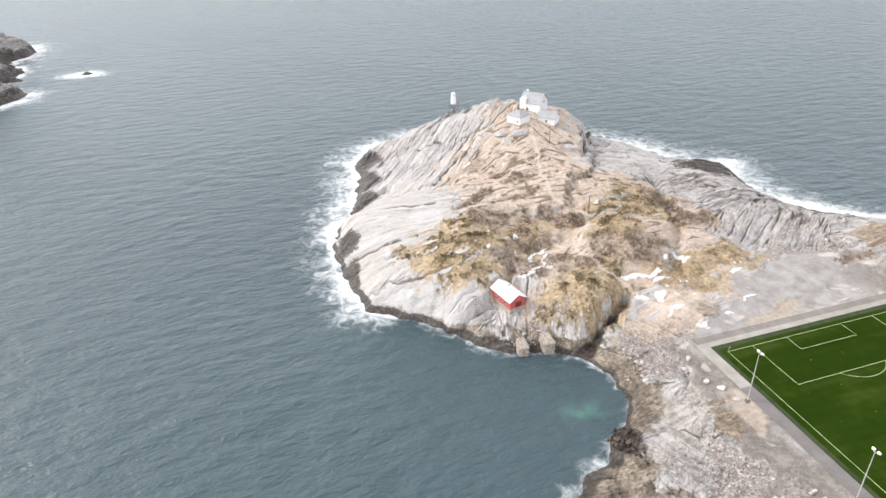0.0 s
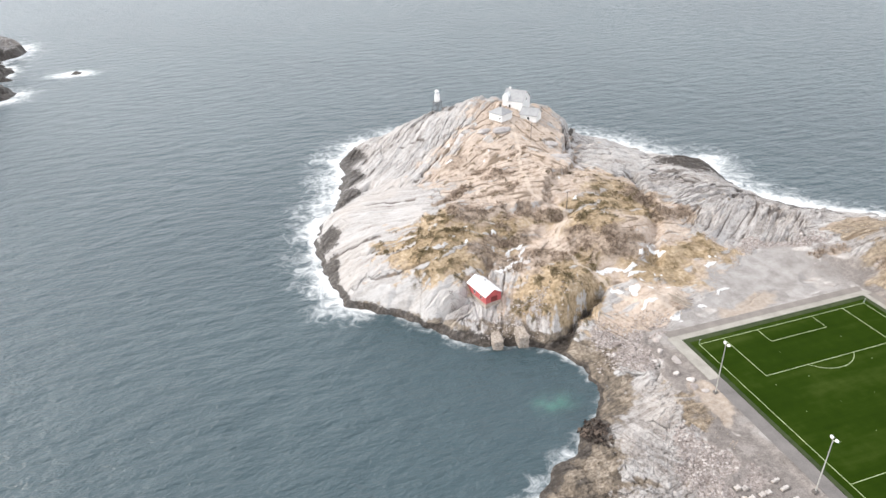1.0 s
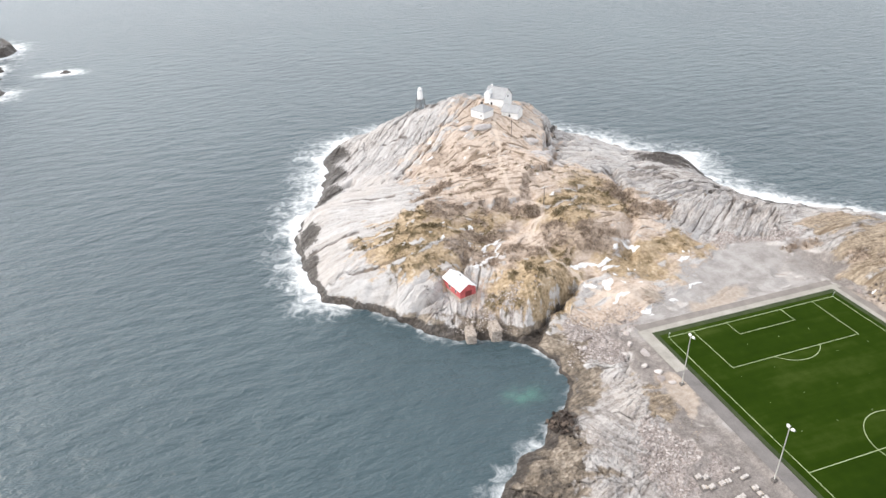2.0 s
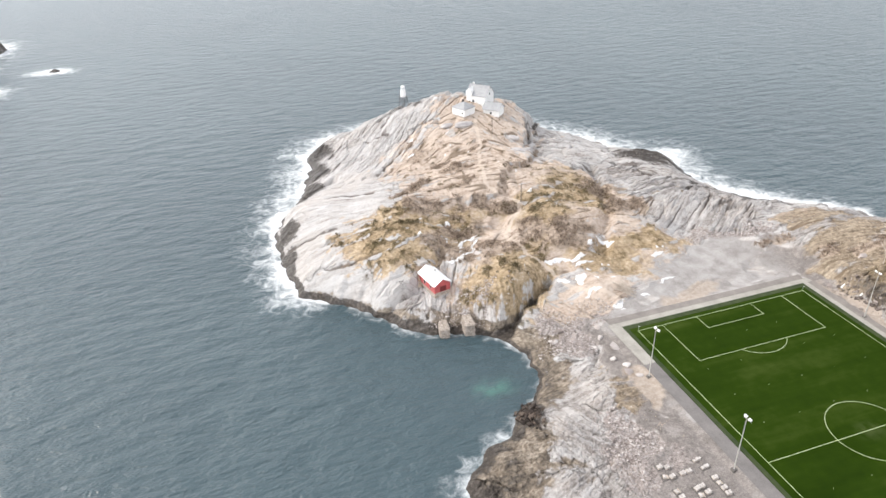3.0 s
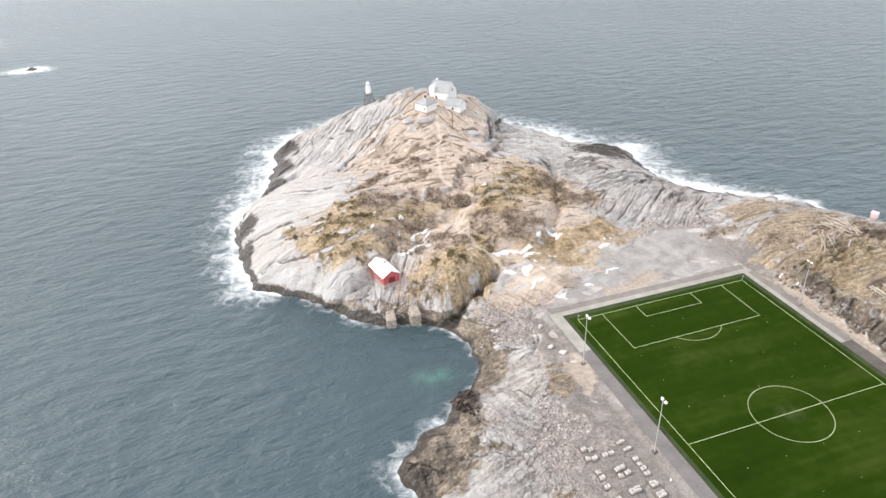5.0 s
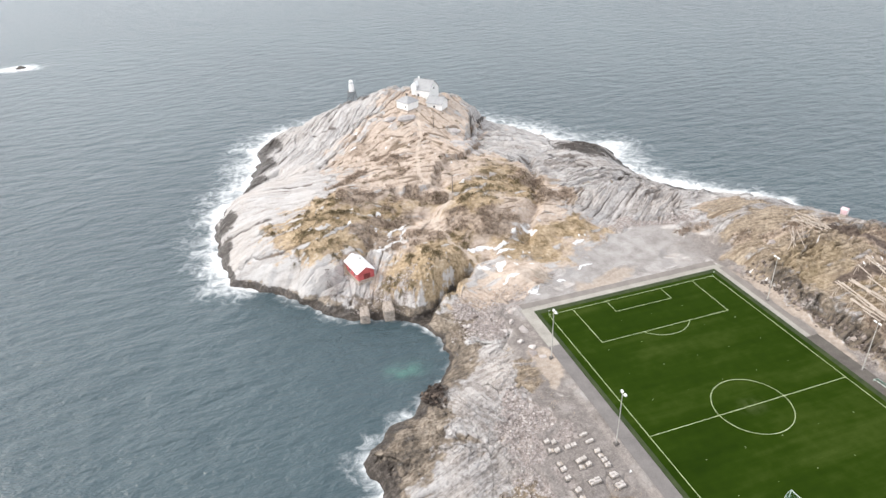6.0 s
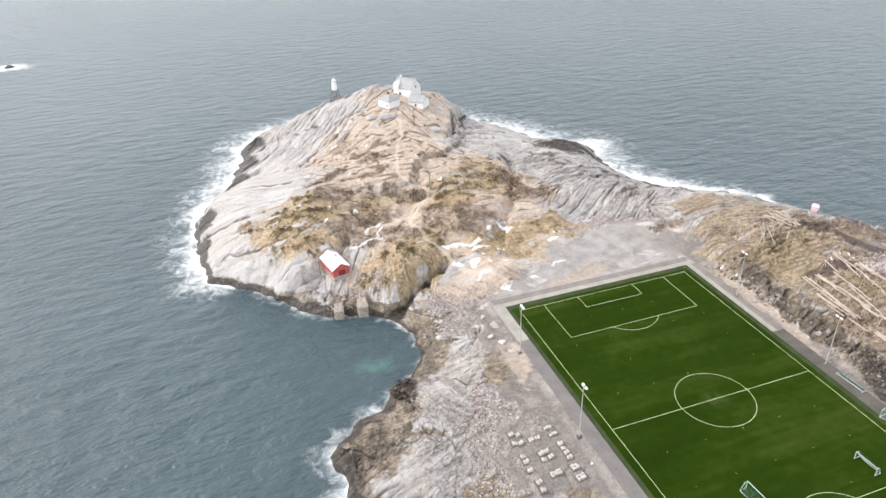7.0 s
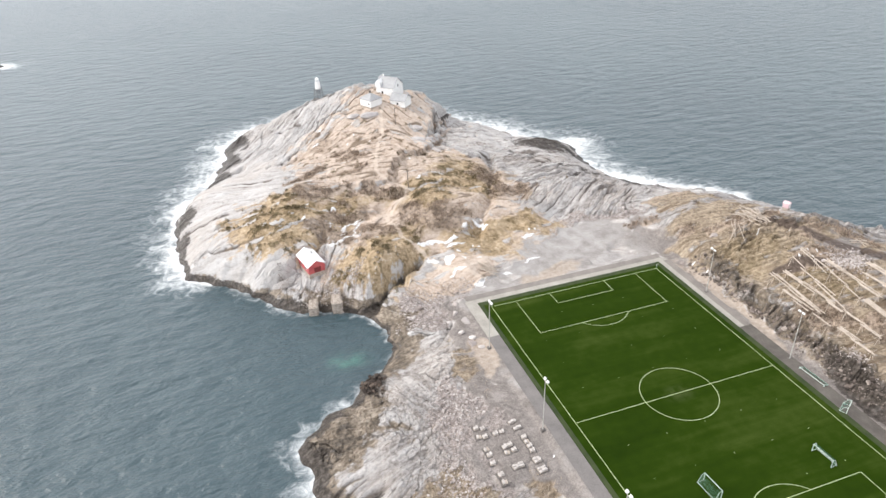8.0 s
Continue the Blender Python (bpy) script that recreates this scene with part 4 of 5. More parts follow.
shoal = np.exp(-(((SX + 71) / 5.5) ** 2 + ((SY - 48) / 3.6) ** 2)) * (0.75 + 0.6 * fbm(SX / 4, SY / 4, 3, 19))
sea_mesh = grid_mesh("water", sxs, sys_, SEA_H, True)
store(sea_mesh, foam=foam, shoal=np.clip(shoal, 0, 1))
sea_mesh.materials.append(M_SEA)
tagged(new("water", sea_mesh), "choppy grey-green sea with white surf along the rocks", "sea", kind="structure")


# ---------------------------------------------------------------- building blocks
def part(name, bm, material, parent=None, label=""):
    """Links a bmesh as one mesh object, under a thing or a part where one is given."""
    me = bpy.data.meshes.new(name)
    bm.to_mesh(me)
    bm.free()
    me.materials.append(material)
    ob = new(name, me)
    ob.parent = parent
    if label:
        tagged(ob, label)
    return ob


def thing(name, m, label, category, group="", kind=""):
    ob = new(name)
    ob.matrix_basis = m
    ob.empty_display_size = 0.3
    return tagged(ob, label, category, group, kind)


def box(bm, x0, x1, y0, y1, z0, z1, bevel=0.0):
    v = bmesh.ops.create_cube(bm, size=1)["verts"]
    for p in v:
        p.co = (x0 if p.co.x < 0 else x1, y0 if p.co.y < 0 else y1, z0 if p.co.z < 0 else z1)
    if bevel:
        edges = list({e for p in v for e in p.link_edges})
        bmesh.ops.bevel(bm, geom=edges, offset=bevel, segments=1, affect="EDGES")
    return bm


def boxed(*dims, bevel=0.0):
    return box(bmesh.new(), *dims, bevel=bevel)


def rod(bm, a, b, r0, r1=None, sides=8):
    """A tapered bar from a to b."""
    a, b = Vector(a), Vector(b)
    r1 = r0 if r1 is None else r1
    turn = (b - a).to_track_quat("Z", "Y").to_matrix()
    rings = [[bm.verts.new(c + turn @ Vector((r * math.cos(2 * math.pi * k / sides), r * math.sin(2 * math.pi * k / sides), 0)))
              for k in range(sides)] for c, r in ((a, r0), (b, r1))]
    for k in range(sides):
        bm.faces.new((rings[0][k], rings[0][(k + 1) % sides], rings[1][(k + 1) % sides], rings[1][k]))
    bm.faces.new(rings[0][::-1])
    bm.faces.new(rings[1])
    return bm


def rodded(*args, **kw):
    return rod(bmesh.new(), *args, **kw)


def prism(outline, y0, y1, bm=None):
    """A solid with the outline (x, z), from y0 to y1."""
    bm = bm or bmesh.new()
    a, b = [bm.verts.new((x, y0, z)) for x, z in outline], [bm.verts.new((x, y1, z)) for x, z in outline]
    n = len(outline)
    bm.faces.new(a)
    bm.faces.new(b[::-1])
    for k in range(n):
        bm.faces.new((a[(k + 1) % n], a[k], b[k], b[(k + 1) % n]))
    bmesh.ops.recalc_face_normals(bm, faces=bm.faces)
    return bm


# ---------------------------------------------------------------- the football pitch
Z_TURF, HALF_W, HALF_L = 5.45, 27.8, 50.0
walkway = thing("walkway", pose(0, 0, 0), "pale worn concrete path round the football pitch", "path", kind="structure")
for dims in ((-34.2, 34.2, 53.2, 55.2), (-34.2, 34.2, -55.2, -53.2), (30.9, 32.6, 16.0, 53.2)):
    part("path_slab", boxed(dims[0], dims[1], dims[2], dims[3], 5.0, 5.41, bevel=0.03), M_WALK, walkway)
part("path_slab", boxed(-34.2, -30.9, 37.0, 53.2, 5.0, 5.41, bevel=0.03), M_WALK, walkway)
part("asphalt_strip", boxed(-34.4, -30.9, -53.2, 37.0, 5.0, 5.40, bevel=0.03), M_ASPHALT, walkway, "grey asphalt strip")
part("gravel_strip", boxed(32.6, 34.8, 16.0, 53.2, 5.0, 5.37), M_ROADWAY, walkway, "dark packed gravel verge")
part("gravel_strip", boxed(30.9, 34.8, -53.2, 16.0, 5.0, 5.38), M_VERGE, walkway, "dark damp gravel verge")
part("asphalt_strip", boxed(-33.5, 33.0, 55.2, 57.6, 5.0, 5.39), M_ROADWAY, walkway, "dark packed gravel strip")
turf = thing("football_pitch", pose(0, 0, 0), "green artificial football pitch with pale painted lines", "football pitch", kind="structure")
part("turf", boxed(-30.9, 30.9, -53.2, 53.2, 5.0, Z_TURF), M_TURF, turf)
for dims in ((-30.88, 30.88, 51.5, 53.18), (29.35, 30.88, -53.18, 51.5), (-30.88, -29.75, -53.18, 51.5)):
    part("border_strip", boxed(dims[0], dims[1], dims[2], dims[3], Z_TURF - 0.05, Z_TURF + 0.006), M_BORDER, turf, "grey-green worn edge of the turf")
LW, LZ = 0.065, Z_TURF + 0.008


def stripe(x0, x1, y0, y1):
    part("line", boxed(x0, x1, y0, y1, Z_TURF - 0.02, LZ), M_LINE, turf)


def arc_line(cx, cy, r, a0, a1, steps):
    bm = bmesh.new()
    rows = []
    for k in range(steps + 1):
        a = radians(a0 + (a1 - a0) * k / steps)
        rows.append([bm.verts.new((cx + q * math.cos(a), cy + q * math.sin(a), LZ)) for q in (r - LW, r + LW)])
    for p, q in zip(rows, rows[1:]):
        bm.faces.new((p[0], p[1], q[1], q[0]))
    bmesh.ops.recalc_face_normals(bm, faces=bm.faces)
    part("line", bm, M_LINE, turf)


for s in (-1, 1):
    stripe(s * HALF_W - LW, s * HALF_W + LW, -HALF_L + LW, HALF_L - LW)
    stripe(-HALF_W - LW, HALF_W + LW, s * HALF_L - LW, s * HALF_L + LW)
    for half, deep in ((20.15, 16.5), (9.16, 5.5)):
        y_in, y_end = s * (HALF_L - deep), s * (HALF_L - LW)
        stripe(-half - LW, half + LW, y_in - LW, y_in + LW)
        for q in (-1, 1):
            stripe(q * half - LW, q * half + LW, *sorted((y_in + s * LW, y_end)))
    spot = math.degrees(math.acos(5.5 / 9.15))
    arc_line(0, s * (HALF_L - 11), 9.15, -s * 90 - spot, -s * 90 + spot, 28)
stripe(-HALF_W + LW, HALF_W - LW, -LW, LW)
arc_line(0, 0, 9.15, 0, 360, 72)


# ---------------------------------------------------------------- floodlight masts
def floodlight_mast(m):
    top = thing("floodlight_mast", m, "slender galvanised floodlight mast with two white lamps beside the pitch", "floodlight", "masts round the pitch")
    part("footing", boxed(-0.5, 0.5, -0.5, 0.5, -0.6, 0.12, bevel=0.05), M_PADDARK, top, "grey concrete footing")
    part("pole", rodded((0, 0, 0.1), (0, 0, 14.3), 0.15, 0.07, sides=10), M_STEEL, top)
    part("crossarm", boxed(-0.75, 0.75, -0.05, 0.05, 14.25, 14.37), M_STEEL, top)
    for s in (-1, 1):
        bm = boxed(-0.36, 0.36, -0.20, 0.20, -0.24, 0.24, bevel=0.06)
        bm.transform(pose(s * 0.62, 0.32, 14.45, -35, 0, 0))
        lamp = part("floodlight", bm, M_LAMP, top, "white floodlight housing")
        bm = boxed(-0.31, 0.31, 0.203, 0.215, -0.19, 0.19)
        bm.transform(pose(s * 0.62, 0.32, 14.45, -35, 0, 0))
        part("lens", bm, M_GLASS, lamp)
    return top


mast = floodlight_mast(pose(-35.6, 1.1, 5.35, 0, 0, -90))
for x, y, turn in ((-35.5, 33.0, -90), (-35.6, -31.3, -90), (33.8, 33.6, 90), (33.7, 0.7, 90), (33.7, -32.0, 90)):
    copy_thing(mast, pose(x, y, 5.35, 0, 0, turn))


# ---------------------------------------------------------------- houses
def gable_house(name, m, w, l, eave, ridge, wall, roof, label, windows, doors, chimneys, legs=0.0, over=0.35, foot=None, hip=False):
    """A house with its long side along y, its base at z = 0."""
    top = thing(name, m, label, "house")
    slope = (ridge - eave) / (w / 2)
    if hip:
        part("walls", boxed(-w / 2, w / 2, -l / 2, l / 2, 0, eave), wall, top)
        base = [(-w / 2 - over, -l / 2 - over), (w / 2 + over, -l / 2 - over), (w / 2 + over, l / 2 + over), (-w / 2 - over, l / 2 + over)]
        z0 = eave - slope * over * 0.3
        half = max(0.15, (l - w) / 2)
        ends = [(0, -half, ridge), (0, half, ridge)]
        for corners in ((base[0], base[1], ends[0]), (base[1], base[2], ends[1], ends[0]), (base[2], base[3], ends[1]), (base[3], base[0], ends[0], ends[1])):
            bm = bmesh.new()
            low = [bm.verts.new(c if len(c) == 3 else (*c, z0)) for c in corners]
            high = [bm.verts.new(v.co + Vector((0, 0, 0.16))) for v in low]
            bm.faces.new(low[::-1])
            bm.faces.new(high)
            for k in range(len(low)):
                j = (k + 1) % len(low)
                bm.faces.new((low[k], low[j], high[j], high[k]))
            bmesh.ops.recalc_face_normals(bm, faces=bm.faces)
            part("roof_side", bm, roof, top)
    else:
        part("walls", prism([(-w / 2, 0), (w / 2, 0), (w / 2, eave), (0, ridge), (-w / 2, eave)], -l / 2, l / 2), wall, top)
    for s in () if hip else (-1, 1):
        xe, ze = s * (w / 2 + over), eave - slope * over
        sheet = [(0, ridge + 0.02), (xe, ze + 0.02), (xe, ze + 0.20), (0, ridge + 0.20)]
        part("roof_side", prism(sheet, -l / 2 - over, l / 2 + over), roof, top)
    if not hip:
        part("ridge_cap", boxed(-0.14, 0.14, -l / 2 - over, l / 2 + over, ridge + 0.15, ridge + 0.25), roof, top)
    for side, u, z, ww, hh in windows:
        bm, pane = bmesh.new(), bmesh.new()
        box(bm, u - ww / 2 - 0.08, u + ww / 2 + 0.08, -0.05, 0.05, z - 0.08, z + hh + 0.08)
        box(pane, u - ww / 2, u + ww / 2, -0.065, 0.0, z, z + hh)
        place = {"front": pose(0, -l / 2, 0), "back": pose(0, l / 2, 0, 0, 0, 180), "left": pose(-w / 2, 0, 0, 0, 0, -90),
                 "right": pose(w / 2, 0, 0, 0, 0, 90)}[side]
        bm.transform(place)
        pane.transform(place)
        frame_part = part("window", bm, M_WHITE, top)
        part("pane", pane, M_DARK, frame_part)
    for side, u, ww, hh, mat in doors:
        bm = boxed(u - ww / 2, u + ww / 2, -0.06, 0.03, 0.1, hh)
        bm.transform({"front": pose(0, -l / 2, 0), "left": pose(-w / 2, 0, 0, 0, 0, -90), "right": pose(w / 2, 0, 0, 0, 0, 90)}[side])
        part("door", bm, mat, top)
    for x, y, size, up, mat in chimneys:
        z = ridge - slope * abs(x)
        c = part("chimney", boxed(x - size / 2, x + size / 2, y - size / 2, y + size / 2, z - 0.6, z + up), mat, top)
        part("chimney_cap", boxed(x - size / 2 - 0.08, x + size / 2 + 0.08, y - size / 2 - 0.08, y + size / 2 + 0.08, z + up, z + up + 0.12), mat, c)
    if foot:
        part("plinth", boxed(-w / 2 + 0.05, w / 2 - 0.05, -l / 2 + 0.05, l / 2 - 0.05, -2.2, 0.0), foot, top, "stone plinth")
    if legs:
        for x in (-w / 2 + 0.2, w / 2 - 0.2):
            for y in (-l / 2 + 0.25, -l / 6, l / 6, l / 2 - 0.25):
                part("stilt", rodded((x, y, -legs), (x, y, 0.05), 0.13), M_POLE, top)
    return top


gable_house("boathouse", pose(-73.1, 92.2, 6.05, 0, 0, 12.8), 5.5, 9.6, 2.7, 4.3, M_RED, M_WHITEROOF,
            "red wooden boathouse with white sheet roof on stilts above the shore",
            [("left", -1.2, 0.9, 1.0, 0.9), ("left", 2.3, 0.9, 0.8, 0.9)], [("front", 0.2, 2.2, 1.9, M_REDDARK)],
            [(0.9, 1.0, 0.35, 0.6, M_STEEL)], legs=2.6, foot=M_MASON)
keeper = gable_house("keeper_house", pose(-15.5, 202.5, height(-15.5, 198) + 0.3, 0, 0, 42), 8.4, 9.5, 4.6, 8.2, M_WHITE, M_SLATE,
            "large white wooden keeper's house with pale grey roof on the summit",
            [("front", 0, 4.4, 0.8, 1.0), ("left", -1.2, 1.4, 0.9, 1.2)], [("right", 0, 1.0, 2.1, M_DARK)],
            [(0.3, 3.2, 0.7, 1.1, M_WHITE), (0.9, 0.2, 0.7, 0.8, M_BRICKDARK)], foot=M_MASON)
wing = prism([(-1.4, 4.4), (1.4, 4.4), (1.4, 6.3), (0, 7.7), (-1.4, 6.3)], -2.2, 2.2)
wing.transform(pose(-2.6, 3.2, 0, 0, 0, 90))
part("dormer", wing, M_WHITE, keeper, "white boarded roof dormer")
gable_house("white_outhouse", pose(-26.8, 193.0, height(-26.8, 190.5) + 0.2, 0, 0, 27), 6.6, 7.2, 3.1, 5.3, M_WHITE, M_SLATE,
            "small white wooden outhouse with pale grey hipped roof near the summit", [("left", 2.4, 1.0, 0.7, 0.8)],
            [("left", 0.0, 0.9, 2.0, M_WHITE)], [(0.0, 0.2, 0.6, 0.9, M_BRICKDARK)], foot=M_MASON, hip=True)
gable_house("white_outhouse", pose(-13.6, 191.0, height(-13.6, 188) + 0.2, 0, 0, 46), 6.2, 7.4, 3.0, 5.2, M_WHITE, M_SLATE,
            "small white wooden outhouse with steep pale roof near the summit", [("left", 0, 1.0, 0.8, 1.0)], [("front", 0.8, 0.9, 2.0, M_WHITE)], [], foot=M_MASON)


def lighthouse(x, y):
    z = float(height(x, y))
    top = thing("lighthouse", pose(x, y, z, 0, 0, 20), "white lantern house on an open iron lattice tower", "lighthouse")
    low, high, z_deck = 2.0, 1.25, 6.6
    feet = [(sx, sy) for sx in (-1, 1) for sy in (-1, 1)]
    for sx, sy in feet:
        part("leg", rodded((sx * low, sy * low, -0.8), (sx * high, sy * high, z_deck), 0.17, 0.13, sides=6), M_IRON, top)
    ring = [(-1, -1), (1, -1), (1, 1), (-1, 1)]
    for a, b in zip(ring, ring[1:] + ring[:1]):
        for z0, z1 in ((0.2, 3.3), (3.3, 6.4)):
            q0, q1 = low + (high - low) * z0 / z_deck, low + (high - low) * z1 / z_deck
            part("brace", rodded((a[0] * q0, a[1] * q0, z0), (b[0] * q1, b[1] * q1, z1), 0.07, sides=5), M_IRON, top)
            part("brace", rodded((b[0] * q0, b[1] * q0, z0), (a[0] * q1, a[1] * q1, z1), 0.07, sides=5), M_IRON, top)
    part("deck", boxed(-1.8, 1.8, -1.8, 1.8, z_deck, z_deck + 0.18, bevel=0.04), M_IRON, top)
    part("lantern_house", rodded((0, 0, z_deck + 0.18), (0, 0, z_deck + 3.8), 1.35, 1.15, sides=12), M_WHITE, top)
    lamp = part("lantern", rodded((0, 0, z_deck + 3.8), (0, 0, z_deck + 4.8), 0.95, 0.95, sides=12), M_GLASS, top, "glazed lantern")
    part("roof", rodded((0, 0, z_deck + 4.8), (0, 0, z_deck + 5.8), 1.15, 0.1, sides=12), M_WHITE, lamp)
    for k in range(8):
        a = k * math.pi / 4
        part("rail_post", rodded((1.75 * math.cos(a), 1.75 * math.sin(a), z_deck + 0.15), (1.75 * math.cos(a), 1.75 * math.sin(a), z_deck + 1.2), 0.04, sides=5), M_IRON, top)


lighthouse(-45.3, 225.2)


# white spots every ten metres on the turf
for x in (-20, -10, 0, 10, 20):
    for y in (-40, -30, -20, -10, 10, 20, 30, 40):
        bm = bmesh.new()
        bmesh.ops.create_circle(bm, cap_ends=True, radius=0.095, segments=10)
        bm.transform(pose(x - 0.3, y, Z_TURF + 0.012))
        part("marker_spot", bm, M_LINE, turf)


# ---------------------------------------------------------------- goals, flags
def goal(m, w, h, deep, label):
    top = thing("football_goal", m, label, "football goal", "football goals")
    for s in (-1, 1):
        part("post", rodded((s * w / 2, 0, 0), (s * w / 2, 0, h), 0.07), M_GOAL, top)
        part("stay", rodded((s * w / 2, 0, h), (s * w / 2, deep * 0.45, h - 0.05), 0.05, sides=6), M_GOAL, top)
        part("back_stay", rodded((s * w / 2, deep * 0.45, h - 0.05), (s * w / 2, deep, 0.06), 0.05, sides=6), M_GOAL, top)
        part("ground_bar", rodded((s * w / 2, 0, 0.06), (s * w / 2, deep, 0.06), 0.05, sides=6), M_GOAL, top)
    part("crossbar", rodded((-w / 2 - 0.07, 0, h), (w / 2 + 0.07, 0, h), 0.07), M_GOAL, top)
    part("back_bar", rodded((-w / 2, deep, 0.06), (w / 2, deep, 0.06), 0.05, sides=6), M_GOAL, top)
    bm = bmesh.new()
    cols = int(w / 0.25)
    for k in range(cols + 1):
        x = -w / 2 + w * k / cols
        rod(bm, (x, deep * 0.45, h - 0.05), (x, deep, 0.08), 0.012, sides=3)
        rod(bm, (x, 0, h), (x, deep * 0.45, h - 0.05), 0.012, sides=3)
    for k in range(1, 9):
        f = k / 9
        rod(bm, (-w / 2, deep * (0.45 + 0.55 * f), (h - 0.05) * (1 - f) + 0.08), (w / 2, deep * (0.45 + 0.55 * f), (h - 0.05) * (1 - f) + 0.08), 0.012, sides=3)
    for s in (-1, 1):
        for k in range(1, 8):
            f = k / 8
            rod(bm, (s * w / 2, 0, h * f), (s * w / 2, deep * (1 - 0.55 * f), h * f), 0.012, sides=3)
    part("net", bm, M_NET, top, "green knotted net")
    return top


goal(pose(-11.0, -26.3, Z_TURF, 0, 0, 94), 5.0, 2.0, 1.6, "portable white goal with green net standing on the turf")
goal(pose(15.3, -28.0, Z_TURF, 0, 0, -88), 5.0, 2.0, 1.5, "portable white goal with green net turned towards the bank")
goal(pose(33.1, -7.0, 5.40, 0, 0, -87), 7.3, 0.45, 1.5, "full-size white goal frame lying on the gravel verge")
goal(pose(32.4, -18.7, 5.42, 0, 0, 30), 3.2, 1.6, 1.5, "small white goal with green net parked beside the path")


def corner_flag(x, y):
    top = thing("corner_flag", pose(x, y, Z_TURF), "thin white corner pole with a small flag", "corner flag", "corner flags")
    part("pole", rodded((0, 0, 0), (0, 0, 1.6), 0.03, sides=6), M_GOAL, top)
    part("flag", prism([(0, 1.25), (0.4, 1.42), (0, 1.6)], -0.01, 0.01), M_LAMP, top)


for x in (-HALF_W, HALF_W):
    for y in (-HALF_L, HALF_L):
        corner_flag(x, y)


# ---------------------------------------------------------------- slab stacks on the gravel
def slab_stack(x, y, w, l, turn, loose):
    top = thing("slab_stack", pose(x, y, float(height(x, y)) - 0.05, 0, 0, turn), "pallet of pale concrete slabs on dark damp gravel", "slab stack", "slab stacks")
    part("gravel_bed", boxed(-w / 2 - 0.35, w / 2 + 0.35, -l / 2 - 0.35, l / 2 + 0.35, -0.3, 0.10, bevel=0.04), M_PADDARK, top, "dark damp gravel bed")
    pallet = part("pallet", boxed(-w / 2, w / 2, -l / 2, l / 2, 0.10, 0.24), M_POLE, top, "weathered wooden pallet")
    cols, rows = max(1, round(w / 0.7)), max(1, round(l / 0.7))
    for i in range(cols):
        for j in range(rows):
            if loose and (i + j) % 3 == 1:
                continue
            cx, cy = -w / 2 + (i + 0.5) * w / cols, -l / 2 + (j + 0.5) * l / rows
            part("slab", boxed(cx - w / cols / 2 + 0.05, cx + w / cols / 2 - 0.05, cy - l / rows / 2 + 0.05, cy + l / rows / 2 - 0.05, 0.24, 0.52 + 0.1 * ((i * 2 + j) % 3), bevel=0.02),
                 M_PAD, pallet)
    return top


STACKS = [(-49.5, 7.4), (-48.1, 6.9), (-49.8, 4.7), (-48.5, 4.2), (-45.9, 4.3), (-44.4, 4.3), (-49.5, 0.9), (-49.4, -0.6), (-49.6, -3.0),
          (-45.6, -0.2), (-45.7, -1.9), (-44.3, 0.0), (-44.0, -1.7), (-40.4, 0.9), (-40.3, -0.5), (-40.3, -1.9), (-40.3, -3.3), (-49.4, -7.0), (-49.4, -9.0)]
for k, (x, y) in enumerate(STACKS):
    slab_stack(x, y, 1.15, 1.0, 8 * math.sin(k * 2.3), k % 4 == 2)
for x, y, w, l in ((-40.8, 6.4, 1.9, 0.7), (-40.6, 4.0, 1.9, 0.7), (-45.0, -6.2, 2.6, 1.2), (-40.5, -6.1, 1.6, 1.4), (-40.6, -8.9, 1.9, 1.4)):
    slab_stack(x, y, w, l, 6, False)


# ---------------------------------------------------------------- stone piers by the boathouse
def stone_pier(x, y, turn, w, l, top_z):
    top = thing("stone_pier", pose(x, y, 0, 0, 0, turn), "old boat-landing pier of brown squared stones standing in the water", "stone pier", "boat-landing piers")
    part("core", boxed(-w / 2 + 0.15, w / 2 - 0.15, -l / 2 + 0.15, l / 2, -3.0, top_z - 0.15), M_MASON, top)
    courses = 5
    hgt = (top_z + 0.6) / courses
    for c in range(courses):
        z0 = -0.6 + c * hgt
        for side in range(4):
            span = w if side in (0, 2) else l
            n = max(2, int(span / 0.9))
            off = 0.5 * (c % 2)
            for k in range(n):
                a, b = -span / 2 + span * k / n, -span / 2 + span * (k + 1) / n
                bulge = 0.16 * math.sin(7.1 * k + 3.3 * c + side)
                bm = boxed(a + 0.03, b - 0.03, -0.22 - bulge, 0.22, z0 + 0.02, z0 + hgt - 0.03, bevel=0.06)
                bm.transform({0: pose(0, -l / 2, 0), 1: pose(w / 2, 0, 0, 0, 0, 90), 2: pose(0, l / 2, 0, 0, 0, 180), 3: pose(-w / 2, 0, 0, 0, 0, -90)}[side])
                part("stone", bm, M_MASON, top)
    for i in range(2):
        for k in range(4):
            a, b2 = -w / 2 + w * i / 2, -l / 2 + l * k / 4
            up = 0.22 * math.sin(5.3 * k + 2.9 * i + x)
            part("cap_stone", boxed(a + 0.05, a + w / 2 - 0.05, b2 + 0.05, b2 + l / 4 - 0.05, top_z - 0.4, top_z + 0.1 + up, bevel=0.12), M_MASON, top)


stone_pier(-76.0, 74.8, -10, 2.3, 4.4, 3.1)
stone_pier(-68.9, 73.8, -8, 2.6, 5.0, 3.8)


